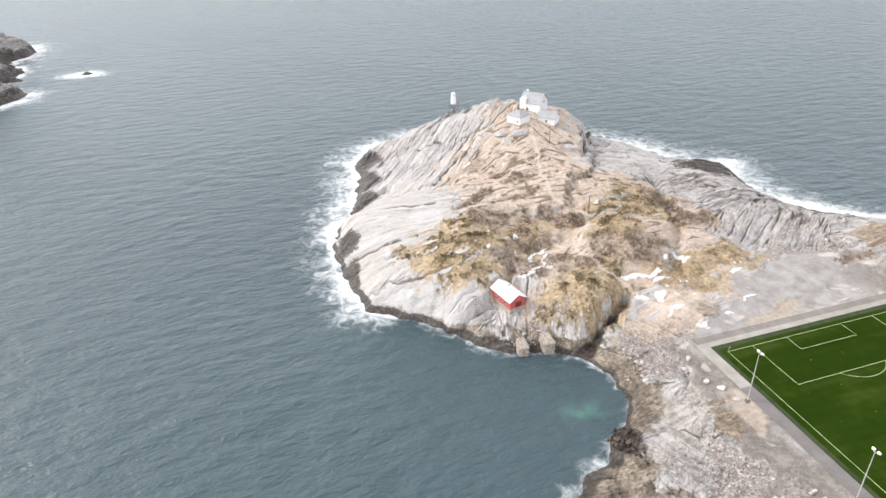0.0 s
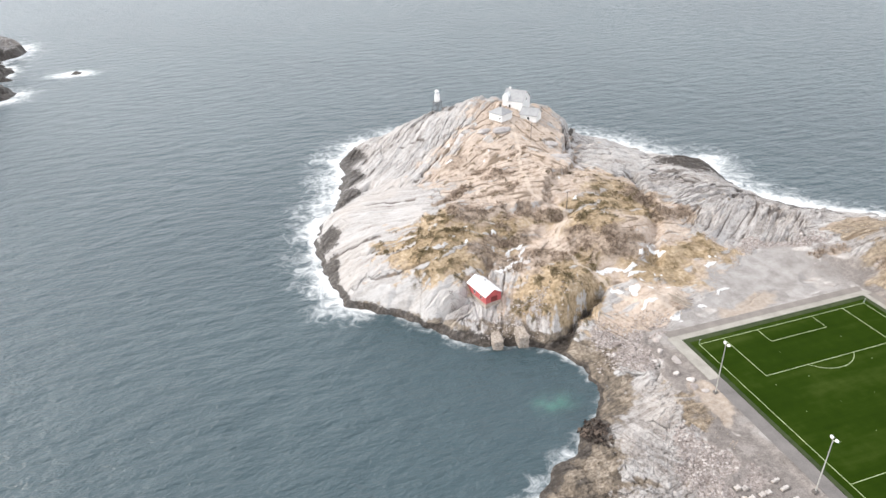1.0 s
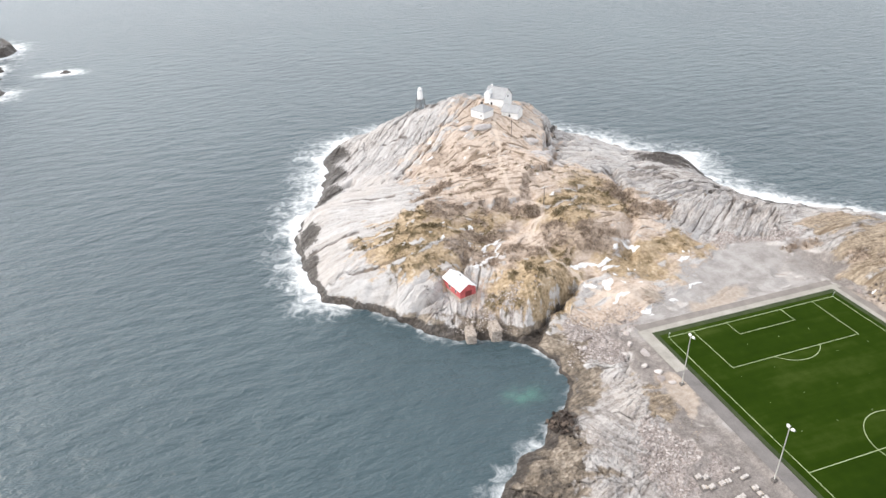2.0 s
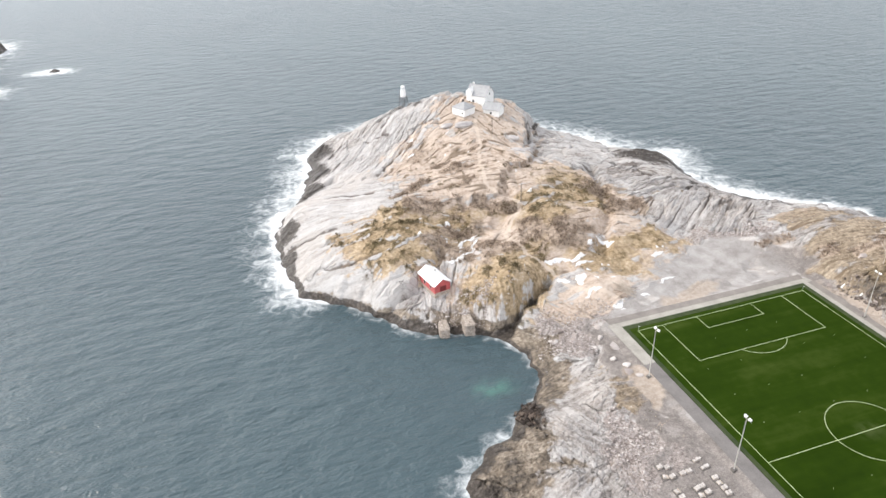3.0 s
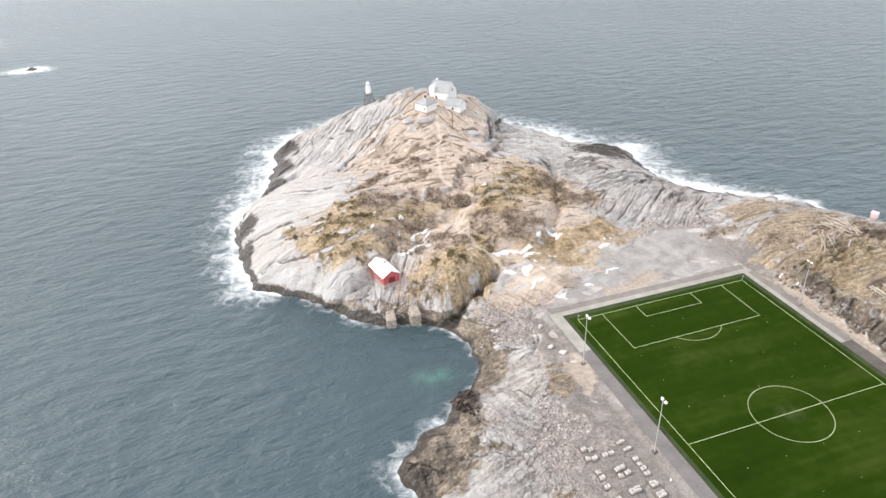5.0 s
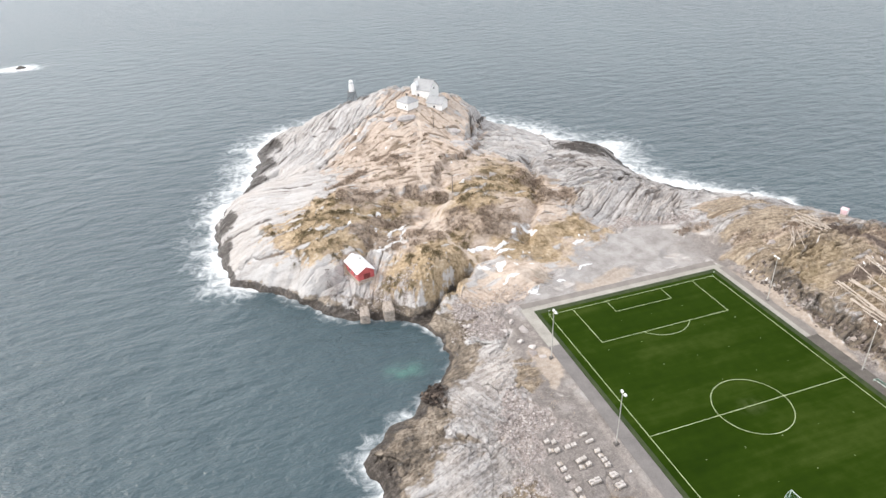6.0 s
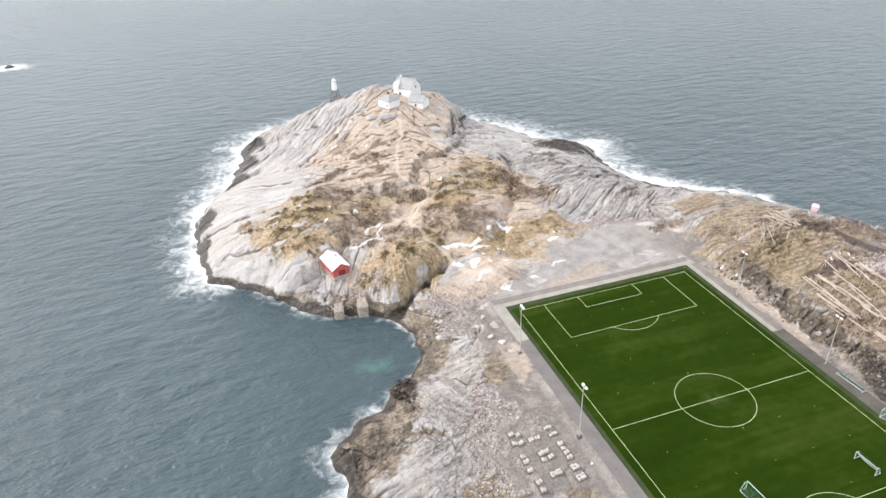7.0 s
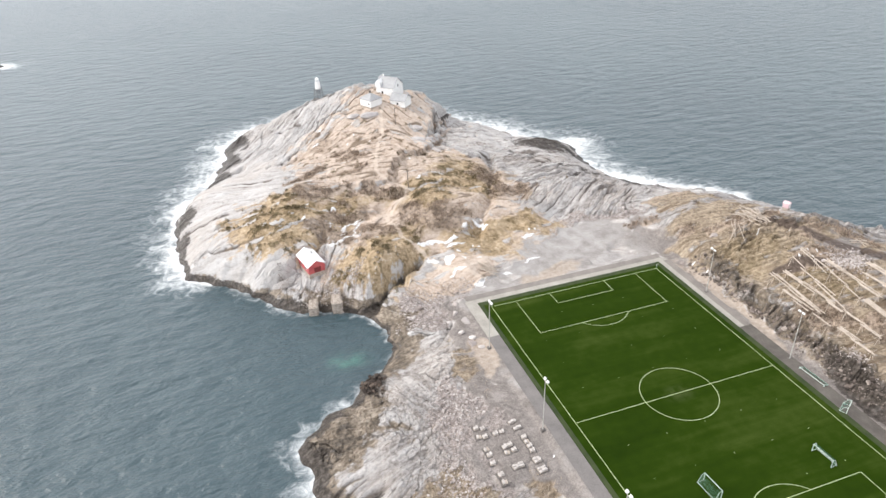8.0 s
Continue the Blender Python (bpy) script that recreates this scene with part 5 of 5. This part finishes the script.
def slab_ladder(x, y, long, wide, turn):
    """A ladder lying down the slope of the shore slab."""
    top = thing("ladder", pose(x, y, 0, 0, 0, turn), "dark weathered wooden ladder lying on the pale shore rock", "ladder")
    c, sn = math.cos(radians(turn)), math.sin(radians(turn))

    def over(u, v):
        return (u, v, float(height(x + u * c - v * sn, y + u * sn + v * c)) + 0.22)

    for u in (-wide / 2, wide / 2):
        part("rail", rodded(over(u, -long / 2), over(u, long / 2), 0.09, sides=6), M_OLDPOLE, top)
    for k in range(5):
        v = -long / 2 + long * (k + 0.5) / 5
        part("rung", rodded(over(-wide / 2, v), over(wide / 2, v), 0.06, sides=6), M_OLDPOLE, top)


slab_ladder(-83.2, 92.9, 3.4, 1.0, -8)


# ---------------------------------------------------------------- fish-drying racks and driftwood
rack_rng = random.Random(5)


def drying_rack(x, y0, y1, lean):
    """Trestles along y that carry long spruce poles."""
    top = thing("fish_rack", pose(x, 0, 0), "weathered wooden fish-drying rack with long pale poles on trestles", "fish rack", "fish-drying racks")
    n = max(2, int((y0 - y1) / 5) + 1)
    tops = []
    g0, g1 = float(height(x, y0)), float(height(x + lean * (y1 - y0), y1))
    for k in range(n):
        y = y0 + (y1 - y0) * k / (n - 1)
        xx = lean * (y - y0)
        g = max(g0 + (g1 - g0) * k / (n - 1), float(height(x + xx, y)) - 0.6)
        for s in (-1, 1):
            gs = float(height(x + xx + s * 0.9, y))
            part("trestle_leg", rodded((xx + s * 0.9, y, gs - 0.3), (xx - s * 0.12, y, g + 2.7), 0.09, 0.06, sides=6), M_POLE, top)
        tops.append((xx, y, g + 2.45))
        if k in (0, n - 1):
            part("cross_rail", rodded((xx - 1.7, y, g + 2.36), (xx + 1.7, y + 0.3, g + 2.4), 0.07, sides=6), M_POLE, top)
    for a, b in zip(tops, tops[1:]):
        for s in (-0.75, -0.3, 0.15, 0.6):
            if rack_rng.random() < 0.55:
                i, j = rack_rng.uniform(-0.6, 1.4), rack_rng.uniform(-0.6, 1.4)
                part("long_pole", rodded((a[0] + s, a[1] + i, a[2] + 0.05), (b[0] + s + rack_rng.gauss(0, 0.15), b[1] - j, b[2] + 0.1), 0.17, 0.12, sides=6), M_POLE, top)


for x, y0, y1, lean in ((44.2, 22, 1, 0.02), (47.0, 23, 6, 0.06), (50.0, 22, -9, 0.03), (54.0, 25, 2, 0.15), (57.5, 25, 3, 0.12),
                        (60.0, 19, 2, 0.0), (63.5, 15, -2, -0.03), (56.0, 2, -12, 0.06), (45.0, -2, -12, 0.1), (68, 12, -8, 0.0)):
    drying_rack(x, y0, y1, lean)


def pole_pile(cx, cy, count, long, spread, bearing, label):
    top = thing("pole_pile", pose(cx, cy, 0), label, "pole pile")
    for k in range(count):
        a = radians(bearing + rack_rng.gauss(0, spread))
        x, y, r = rack_rng.gauss(0, long * 0.16), rack_rng.gauss(0, long * 0.16), long * rack_rng.uniform(0.35, 0.55)
        p, q = (x - r * math.cos(a), y - r * math.sin(a)), (x + r * math.cos(a), y + r * math.sin(a))
        zp, zq = float(height(cx + p[0], cy + p[1])), float(height(cx + q[0], cy + q[1]))
        zm = float(height(cx + x, cy + y))
        up = max(0.0, zm - (zp + zq) / 2) + rack_rng.uniform(0.12, 0.7)
        part("pole", rodded((*p, zp + up), (*q, zq + up), 0.12, 0.08, sides=6), M_POLE, top)


pole_pile(61, 49.5, 30, 12, 24, -104, "tangled heap of long weathered poles on the heath")
pole_pile(-21.5, 67.4, 20, 5.5, 34, -50, "scattered pile of grey driftwood timber by the gravel lot")
pole_pile(77, 23.5, 5, 5, 25, -40, "bleached driftwood logs on the grassy edge")
pole_pile(52, 45, 6, 9, 14, -128, "loose weathered poles lying on the heath")


def utility_pole(x, y, tall):
    z = float(height(x, y))
    top = thing("utility_pole", pose(x, y, z), "thin weathered wooden utility pole", "utility pole", "utility poles")
    part("shaft", rodded((0, 0, -0.8), (0, 0, tall), 0.17, 0.12), M_OLDPOLE, top)
    part("crossarm", boxed(-0.7, 0.7, -0.06, 0.06, tall - 0.5, tall - 0.36), M_OLDPOLE, top)
    for s in (-0.6, 0.6):
        part("insulator", rodded((s, 0, tall - 0.36), (s, 0, tall - 0.16), 0.05, 0.04, sides=6), M_LAMP, top)


utility_pole(-20.9, 174.5, 7.5)
utility_pole(-31.2, 121.5, 7.0)

# a small pale cabin on the far edge
cabin_z = float(height(75, 50))
gable_house("storage_cabin", pose(75.0, 50.2, cabin_z + 0.9, 0, 0, 20), 1.7, 1.9, 1.4, 1.9, M_PINK, M_PINK,
            "small pale pink storage cabin on the grassy edge", [], [("front", 0, 0.8, 1.5, M_WHITE)], [], over=0.12, foot=M_MASON)

# railing on the ridge beside the lighthouse
rail = thing("ridge_railing", pose(0, 0, 0), "thin iron railing along the ridge beside the lighthouse", "railing")
spots = [(-41.5 + 1.6 * k, 226.0 - 0.5 * k) for k in range(6)]
for x, y in spots:
    part("post", rodded((x, y, float(height(x, y)) - 0.3), (x, y, float(height(x, y)) + 1.1), 0.05, sides=6), M_IRON, rail)
for (ax, ay), (bx, by) in zip(spots, spots[1:]):
    part("rail", rodded((ax, ay, float(height(ax, ay)) + 1.0), (bx, by, float(height(bx, by)) + 1.0), 0.04, sides=6), M_IRON, rail)


# ---------------------------------------------------------------- old snow
snow_rng = random.Random(11)


def snow_patch(x, y, rx, ry, turn):
    """A thin ragged sheet that follows the ground."""
    steps, rings = 22, 5
    s, c = math.sin(radians(turn)), math.cos(radians(turn))
    ph = [snow_rng.uniform(0, 6.28) for _ in range(4)]
    pts, edge = [], []
    for i in range(rings + 1):
        for k in range(steps):
            a = 2 * math.pi * k / steps
            ragged = 1 + 0.30 * math.sin(2 * a + ph[0]) + 0.24 * math.sin(3 * a + ph[1]) + 0.16 * math.sin(5 * a + ph[2]) + 0.10 * math.sin(8 * a + ph[3])
            q = i / rings * max(0.25, ragged)
            u, v = rx * q * math.cos(a), ry * q * math.sin(a)
            pts.append((u * c - v * s, u * s + v * c))
            edge.append(i / rings)
    arr = np.array(pts)
    z = height(x + arr[:, 0], y + arr[:, 1]) + min(0.2, 0.09 + 0.05 * min(rx, ry)) * (1 - np.array(edge) ** 3) - 0.05 * (np.array(edge) > 0.99)
    bm = bmesh.new()
    vs = [bm.verts.new((p[0], p[1], zz)) for p, zz in zip(pts, z)]
    for i in range(rings):
        for k in range(steps):
            f = (vs[i * steps + k], vs[i * steps + (k + 1) % steps], vs[(i + 1) * steps + (k + 1) % steps], vs[(i + 1) * steps + k])
            bm.faces.new(f)
    bmesh.ops.remove_doubles(bm, verts=bm.verts, dist=0.001)
    for f in bm.faces:
        f.smooth = True
    bmesh.ops.recalc_face_normals(bm, faces=bm.faces)
    ob = part("snow_patch", bm, M_SNOW)
    ob.matrix_basis = pose(x, y, 0)
    tagged(ob, "ragged patch of old white snow on the heath", "snow patch", "old snow patches")


def snow_drift(way, half):
    """A longer ragged drift along a hollow."""
    pts = []
    for (ax, ay), (bx, by) in zip(way, way[1:]):
        n = max(2, int(math.hypot(bx - ax, by - ay) / 0.35))
        pts += [(ax + (bx - ax) * k / n, ay + (by - ay) * k / n, bx - ax, by - ay) for k in range(n)]
    arr = np.array(pts)
    side = np.stack([-arr[:, 3], arr[:, 2]], -1) / np.hypot(arr[:, 2], arr[:, 3])[:, None]
    seed = snow_rng.randrange(200)
    run = np.arange(len(arr)) * 0.35
    shift = half * 1.1 * fbm(run / 3.1 + seed, run * 0 + 0.5, 3, 7)
    ends = np.clip(np.minimum(run, run[-1] - run) / 1.2 + 0.12, 0, 1)
    lo = half * ends * (0.85 + 0.9 * fbm(run / 1.7 + seed, run * 0 + 3.3, 3, 9))
    hi = half * ends * (0.85 + 0.9 * fbm(run / 1.7 + seed, run * 0 + 7.7, 3, 11))
    lo, hi = np.maximum(lo, 0.08), np.maximum(hi, 0.08)
    x0, y0 = way[0]
    bm, rows = bmesh.new(), []
    for u in (-1.0, -0.75, -0.4, 0.0, 0.4, 0.75, 1.0):
        off_ = shift + np.where(u < 0, u * lo, u * hi)
        x, y = arr[:, 0] + side[:, 0] * off_, arr[:, 1] + side[:, 1] * off_
        z = height(x, y) + 0.2 * (1 - abs(u) ** 3) - 0.06 * (abs(u) > 0.99)
        rows.append([bm.verts.new((a - x0, b - y0, c)) for a, b, c in zip(x, y, z)])
    for a, b in zip(rows, rows[1:]):
        for k in range(len(a) - 1):
            bm.faces.new((a[k], a[k + 1], b[k + 1], b[k])).smooth = True
    bmesh.ops.recalc_face_normals(bm, faces=bm.faces)
    ob = part("snow_patch", bm, M_SNOW)
    ob.matrix_basis = pose(x0, y0, 0)
    tagged(ob, "long ragged drift of old white snow in a hollow", "snow patch", "old snow patches")


DRIFTS = [(0.9, ((-66.8, 100), (-63.5, 100.3), (-60.5, 101.2), (-56.2, 103.6))), (0.6, ((-60, 107.6), (-57, 109.6), (-51.8, 109.9))),
          (0.7, ((-57.5, 102.8), (-55.6, 106.2), (-53.2, 108))), (0.5, ((-61, 103.6), (-58.5, 105.6))), (0.9, ((-39, 86), (-34.5, 87), (-29.2, 85.6), (-24.5, 85.9))),
          (0.6, ((-30, 82.8), (-26, 83.6), (-23, 83))), (1.0, ((-17, 93.4), (-14.3, 92), (-12.6, 88.4))), (0.8, ((-38.4, 78.6), (-34.6, 76.2))),
          (0.6, ((-34, 69.2), (-30.5, 69.6), (-28, 68.6))), (0.8, ((-27.6, 62.6), (-23.4, 63.8))), (0.7, ((-17.8, 64.8), (-14.6, 63.8))), (0.6, ((-4.2, 80.9), (0.8, 80.2))),
          (0.6, ((-22.5, 89.6), (-19.2, 91.4))), (0.5, ((-9, 68.4), (-5.4, 69.8), (-2.2, 69.4)))]
for half, way in DRIFTS:
    snow_drift(way, half)
snow_patch(-31.4, 76.4, 1.7, 2.3, 10)
for x, y, r in ((-25, 140, 0.8), (-52, 190, 1.6), (-38, 183, 0.8), (-44, 168, 0.8), (-35, 165, 0.6), (57.6, 26.1, 0.6), (61, 24.5, 0.7), (61.4, 27, 0.4), (63.6, 25.8, 0.5), (59.6, 25.4, 0.4),
                (56.4, 41.4, 0.35), (38.4, 46.2, 0.6), (38.8, 40.2, 0.5), (-36.5, -6.3, 0.4), (-56, 176, 1.3), (-39.5, 163, 0.8), (-46, 160, 0.6), (-29, 148, 0.7), (-36.5, 186, 0.9),
                (-40, 173, 0.7), (-26, 125.6, 1.4), (-37.5, 195, 0.6), (-60.4, 117, 1.3), (-63.2, 110.2, 1.0), (-71.5, 112.7, 1.2), (-69, 120, 0.7)):
    snow_patch(x, y, r, r * 0.55, snow_rng.uniform(0, 90))
for x, y in ((-25.7, 85.7), (-28, 79.8), (-12.5, 95.1), (-26.1, 75.2), (-20.3, 72.8), (-0.3, 82.7), (-31.7, 69.9), (-37.3, 79.6), (-26.4, 61.9), (-58, 105.5), (-29.4, 70.2), (-30, 86), (-19.6, 80.5), (-64, 102)):
    for _ in range(2):
        snow_patch(x + snow_rng.gauss(0, 1.1), y + snow_rng.gauss(0, 0.8), snow_rng.uniform(0.3, 0.8), snow_rng.uniform(0.2, 0.45), snow_rng.uniform(0, 180))


# ---------------------------------------------------------------- loose stones, tufts and scrub
veg_rng = np.random.RandomState(23)


def tri_mesh(name, co, tris, material):
    me = bpy.data.meshes.new(name)
    me.vertices.add(len(co))
    me.vertices.foreach_set("co", co.astype(np.float32).ravel())
    me.loops.add(tris.size)
    me.loops.foreach_set("vertex_index", tris.astype(np.int32).ravel())
    me.polygons.add(len(tris))
    me.polygons.foreach_set("loop_start", (np.arange(len(tris)) * 3).astype(np.int32))
    me.polygons.foreach_set("loop_total", np.full(len(tris), 3, np.int32))
    me.polygons.foreach_set("use_smooth", np.zeros(len(tris), bool))
    me.update(calc_edges=True)
    me.materials.append(material)
    return me


BLOCK_V = np.array([(i, j, k) for i in (-1, 1) for j in (-1, 1) for k in (-1, 1)], float) * 0.62
BLOCK_F = np.array([(0, 1, 3), (0, 3, 2), (4, 6, 7), (4, 7, 5), (0, 4, 5), (0, 5, 1), (2, 3, 7), (2, 7, 6), (0, 2, 6), (0, 6, 4), (1, 5, 7), (1, 7, 3)])


def stones(name, x, y, size, material, label, sink=0.25, flat=0.7):
    """Many angular blocks in one mesh."""
    n = len(x)
    v = BLOCK_V[None] * (1 + 0.9 * (veg_rng.rand(n, 8, 3) - 0.5)) * (0.45 + 0.9 * veg_rng.rand(n, 1, 3))
    a, b = veg_rng.rand(n, 1) * 6.28, (veg_rng.rand(n, 1) - 0.5) * 1.6
    vy, vz = v[:, :, 1] * np.cos(b) - v[:, :, 2] * np.sin(b), v[:, :, 1] * np.sin(b) + v[:, :, 2] * np.cos(b)
    vx, vy = v[:, :, 0] * np.cos(a) - vy * np.sin(a), v[:, :, 0] * np.sin(a) + vy * np.cos(a)
    z = height(x, y) + size * flat * (0.5 - sink)
    k = size[:, None]
    co = np.stack([vx * k + x[:, None], vy * k + y[:, None], vz * k * flat + z[:, None]], -1).reshape(-1, 3)
    tris = (BLOCK_F[None] + (np.arange(n) * 8)[:, None, None]).reshape(-1, 3)
    return tagged(new(name, tri_mesh(name, co, tris, material)), label, "stones", kind="stuff")


def pick(key, count, box4, power=1.0, low=0.25, clump=6.0, seed=3):
    """Places spread where the cover named key is dense."""
    x0, x1, y0, y1 = box4
    xs, ys = np.empty(0), np.empty(0)
    for _ in range(12):
        x, y = x0 + (x1 - x0) * veg_rng.rand(count * 4), y0 + (y1 - y0) * veg_rng.rand(count * 4)
        w = np.clip(cover(key, x, y) - low, 0, 1) ** power * (0.55 + 0.9 * fbm(x / clump, y / clump, 2, seed))
        keep = (veg_rng.rand(len(x)) < w) & (pitch_flat(x, y) < 0.05) & (height(x, y) > 1.0) & (cover("track", x, y) < 0.25) & (cover("trail", x, y) < 0.4)
        xs, ys = np.append(xs, x[keep]), np.append(ys, y[keep])
        if len(xs) > count:
            break
    return xs[:count], ys[:count]


x, y = pick("rubble", 9000, (-80, 45, -30, 95), 0.7, 0.2)
keep = cover("gravel", x, y) < 0.35
x, y = x[keep], y[keep]
stones("loose_stones", x, y, 0.10 + 0.32 * veg_rng.rand(len(x)) ** 4, M_BOULDER, "pale pinkish broken stones between the pitch and the shore", 0.3, 0.55)
by = -40 + 88 * veg_rng.rand(900)
bx = 39.6 - 1.6 * (by < 2) + 1.2 * fbm(by / 9, by * 0, 2, 4) + 1.1 * veg_rng.randn(900) + 0.03 * (20 - by)
stones("blasted_stones", bx, by, 0.15 + 0.55 * veg_rng.rand(900) ** 3, M_BLAST, "dark blasted rock blocks along the bank beside the pitch", 0.25, 0.8)
sx2, sy2 = 67 + 2.6 * veg_rng.randn(900), 18.5 + 2.2 * veg_rng.randn(900)
stones("stone_heap", sx2, sy2, 0.15 + 0.3 * veg_rng.rand(900), M_BOULDER, "pale heap of broken stones behind the fish racks")


kx, ky = -67.6 + 1.4 * veg_rng.randn(150), 33.6 + 2.4 * veg_rng.randn(150)
stones("shore_blocks", kx, ky, 0.2 + 0.6 * veg_rng.rand(150) ** 2, M_WETROCK, "dark wet brown rock blocks at the water's edge", 0.15, 0.9)


def boulder(x, y, r):
    """A block cut by random planes."""
    bm = bmesh.new()
    bmesh.ops.create_cube(bm, size=2)
    for _ in range(9):
        way = Vector((veg_rng.randn(), veg_rng.randn(), veg_rng.randn() * 0.8 + 0.2)).normalized()
        cut = bmesh.ops.bisect_plane(bm, geom=bm.verts[:] + bm.edges[:] + bm.faces[:], plane_co=way * veg_rng.uniform(0.72, 1.0), plane_no=way, clear_outer=True)
        rim = [e for e in cut["geom_cut"] if isinstance(e, bmesh.types.BMEdge)]
        if len(rim) > 2:
            bmesh.ops.contextual_create(bm, geom=rim)
    bmesh.ops.recalc_face_normals(bm, faces=bm.faces)
    bmesh.ops.bevel(bm, geom=bm.edges[:], offset=0.05, segments=1, affect="EDGES", clamp_overlap=True)
    bm.transform(Matrix.Diagonal((r * 1.1, r * veg_rng.uniform(0.6, 0.95), r * veg_rng.uniform(0.45, 0.7), 1)))
    bm.transform(pose(0, 0, 0, veg_rng.uniform(-14, 14), veg_rng.uniform(-14, 14), veg_rng.uniform(0, 360)))
    ob = part("boulder", bm, M_BOULDER)
    ob.matrix_basis = pose(x, y, float(height(x, y)) + r * 0.05)
    tagged(ob, "large pale angular boulder among broken rock", "boulder", "boulders")


def summit_rock(x, y, r, turn):
    """A low rounded outcrop."""
    bm = bmesh.new()
    bmesh.ops.create_icosphere(bm, subdivisions=3, radius=1)
    for v in bm.verts:
        v.co *= 1 + 0.22 * noise.noise(v.co * 1.2 + Vector((x, 0, 0))) + 0.07 * noise.noise(v.co * 3.4 + Vector((0, y, 0)))
    bm.transform(pose(0, 0, 0, 0, 0, turn) @ Matrix.Diagonal((r, r * 0.6, r * 0.32, 1)))
    ob = part("boulder", bm, M_PALEROCK)
    ob.matrix_basis = pose(x, y, float(height(x, y)) + r * 0.02)
    tagged(ob, "broad pale rounded boulder sunk in dry grass near the summit", "boulder", "summit boulders")


for x, y, r, turn in ((-30.5, 183.5, 4.2, 5), (-36, 188, 3.2, 20), (-15.5, 160, 3.4, -30), (-9.5, 166, 3.0, 10), (-12, 174, 3.2, -40)):
    summit_rock(x, y, r, turn)
for x, y, r in ((-36.9, 46.7, 1.3), (-38.0, 39.2, 1.0), (-38.8, 36.8, 1.1), (-37.2, 34.4, 0.8), (-39.8, 42.6, 0.8), (-41.0, 50.0, 0.9), (-38.4, 52.0, 0.8),
                (-36.5, 56.5, 0.9), (-10.0, 152.0, 1.8),
                (36.8, 49.0, 0.8), (-44.5, 55.0, 0.9), (-47.0, 60.0, 1.0), (-50.0, 56.0, 0.8), (-56, 100, 1.2), (48, 50, 1.2)):
    boulder(x, y, r)


def blades(name, x, y, tall, wide, count, material, label, category):
    """Clumps of upright leaning slips in one mesh."""
    n = len(x)
    z = height(x, y) - 0.05
    a = veg_rng.rand(n, count) * 6.28
    lean = 0.25 + 0.75 * veg_rng.rand(n, count)
    hgt = tall[:, None] * (0.5 + 0.7 * veg_rng.rand(n, count))
    rad = wide[:, None] * veg_rng.rand(n, count)
    ox, oy = x[:, None] + rad * np.cos(a), y[:, None] + rad * np.sin(a)
    half = 0.10 * tall[:, None] * (0.6 + veg_rng.rand(n, count))
    px, py = -np.sin(a) * half, np.cos(a) * half
    tip = np.stack([ox + np.cos(a) * lean * hgt * 0.6, oy + np.sin(a) * lean * hgt * 0.6, z[:, None] + hgt], -1)
    lo, hi = np.stack([ox - px, oy - py, z[:, None] + 0 * ox], -1), np.stack([ox + px, oy + py, z[:, None] + 0 * ox], -1)
    co = np.stack([lo, hi, tip], 2).reshape(-1, 3)
    return tagged(new(name, tri_mesh(name, co, np.arange(len(co)).reshape(-1, 3), material)), label, category, kind="stuff")


x, y = pick("veg", 7000, (-110, 110, -30, 215), 0.8, 0.3, 4.0, 5)
blades("dry_grass", x, y, 0.25 + 0.3 * veg_rng.rand(len(x)), np.full(len(x), 0.4), 6, M_TUFT, "dry straw-coloured grass tufts on the headland", "grass")
x, y = pick("clump", 2600, (-110, 90, 0, 150), 1.0, 0.25, 5.0, 9)
blades("heather", x, y, 0.35 + 0.4 * veg_rng.rand(len(x)), np.full(len(x), 0.7), 12, M_HEATH, "dark olive heather clumps in the dry grass", "heather")
x, y = pick("brush", 2300, (-80, 95, -20, 170), 1.0, 0.3, 5.0, 13)
blades("scrub", x, y, 0.5 + 0.6 * veg_rng.rand(len(x)), np.full(len(x), 1.1), 12, M_TWIG, "bare brown leafless scrub in the hollows", "scrub")
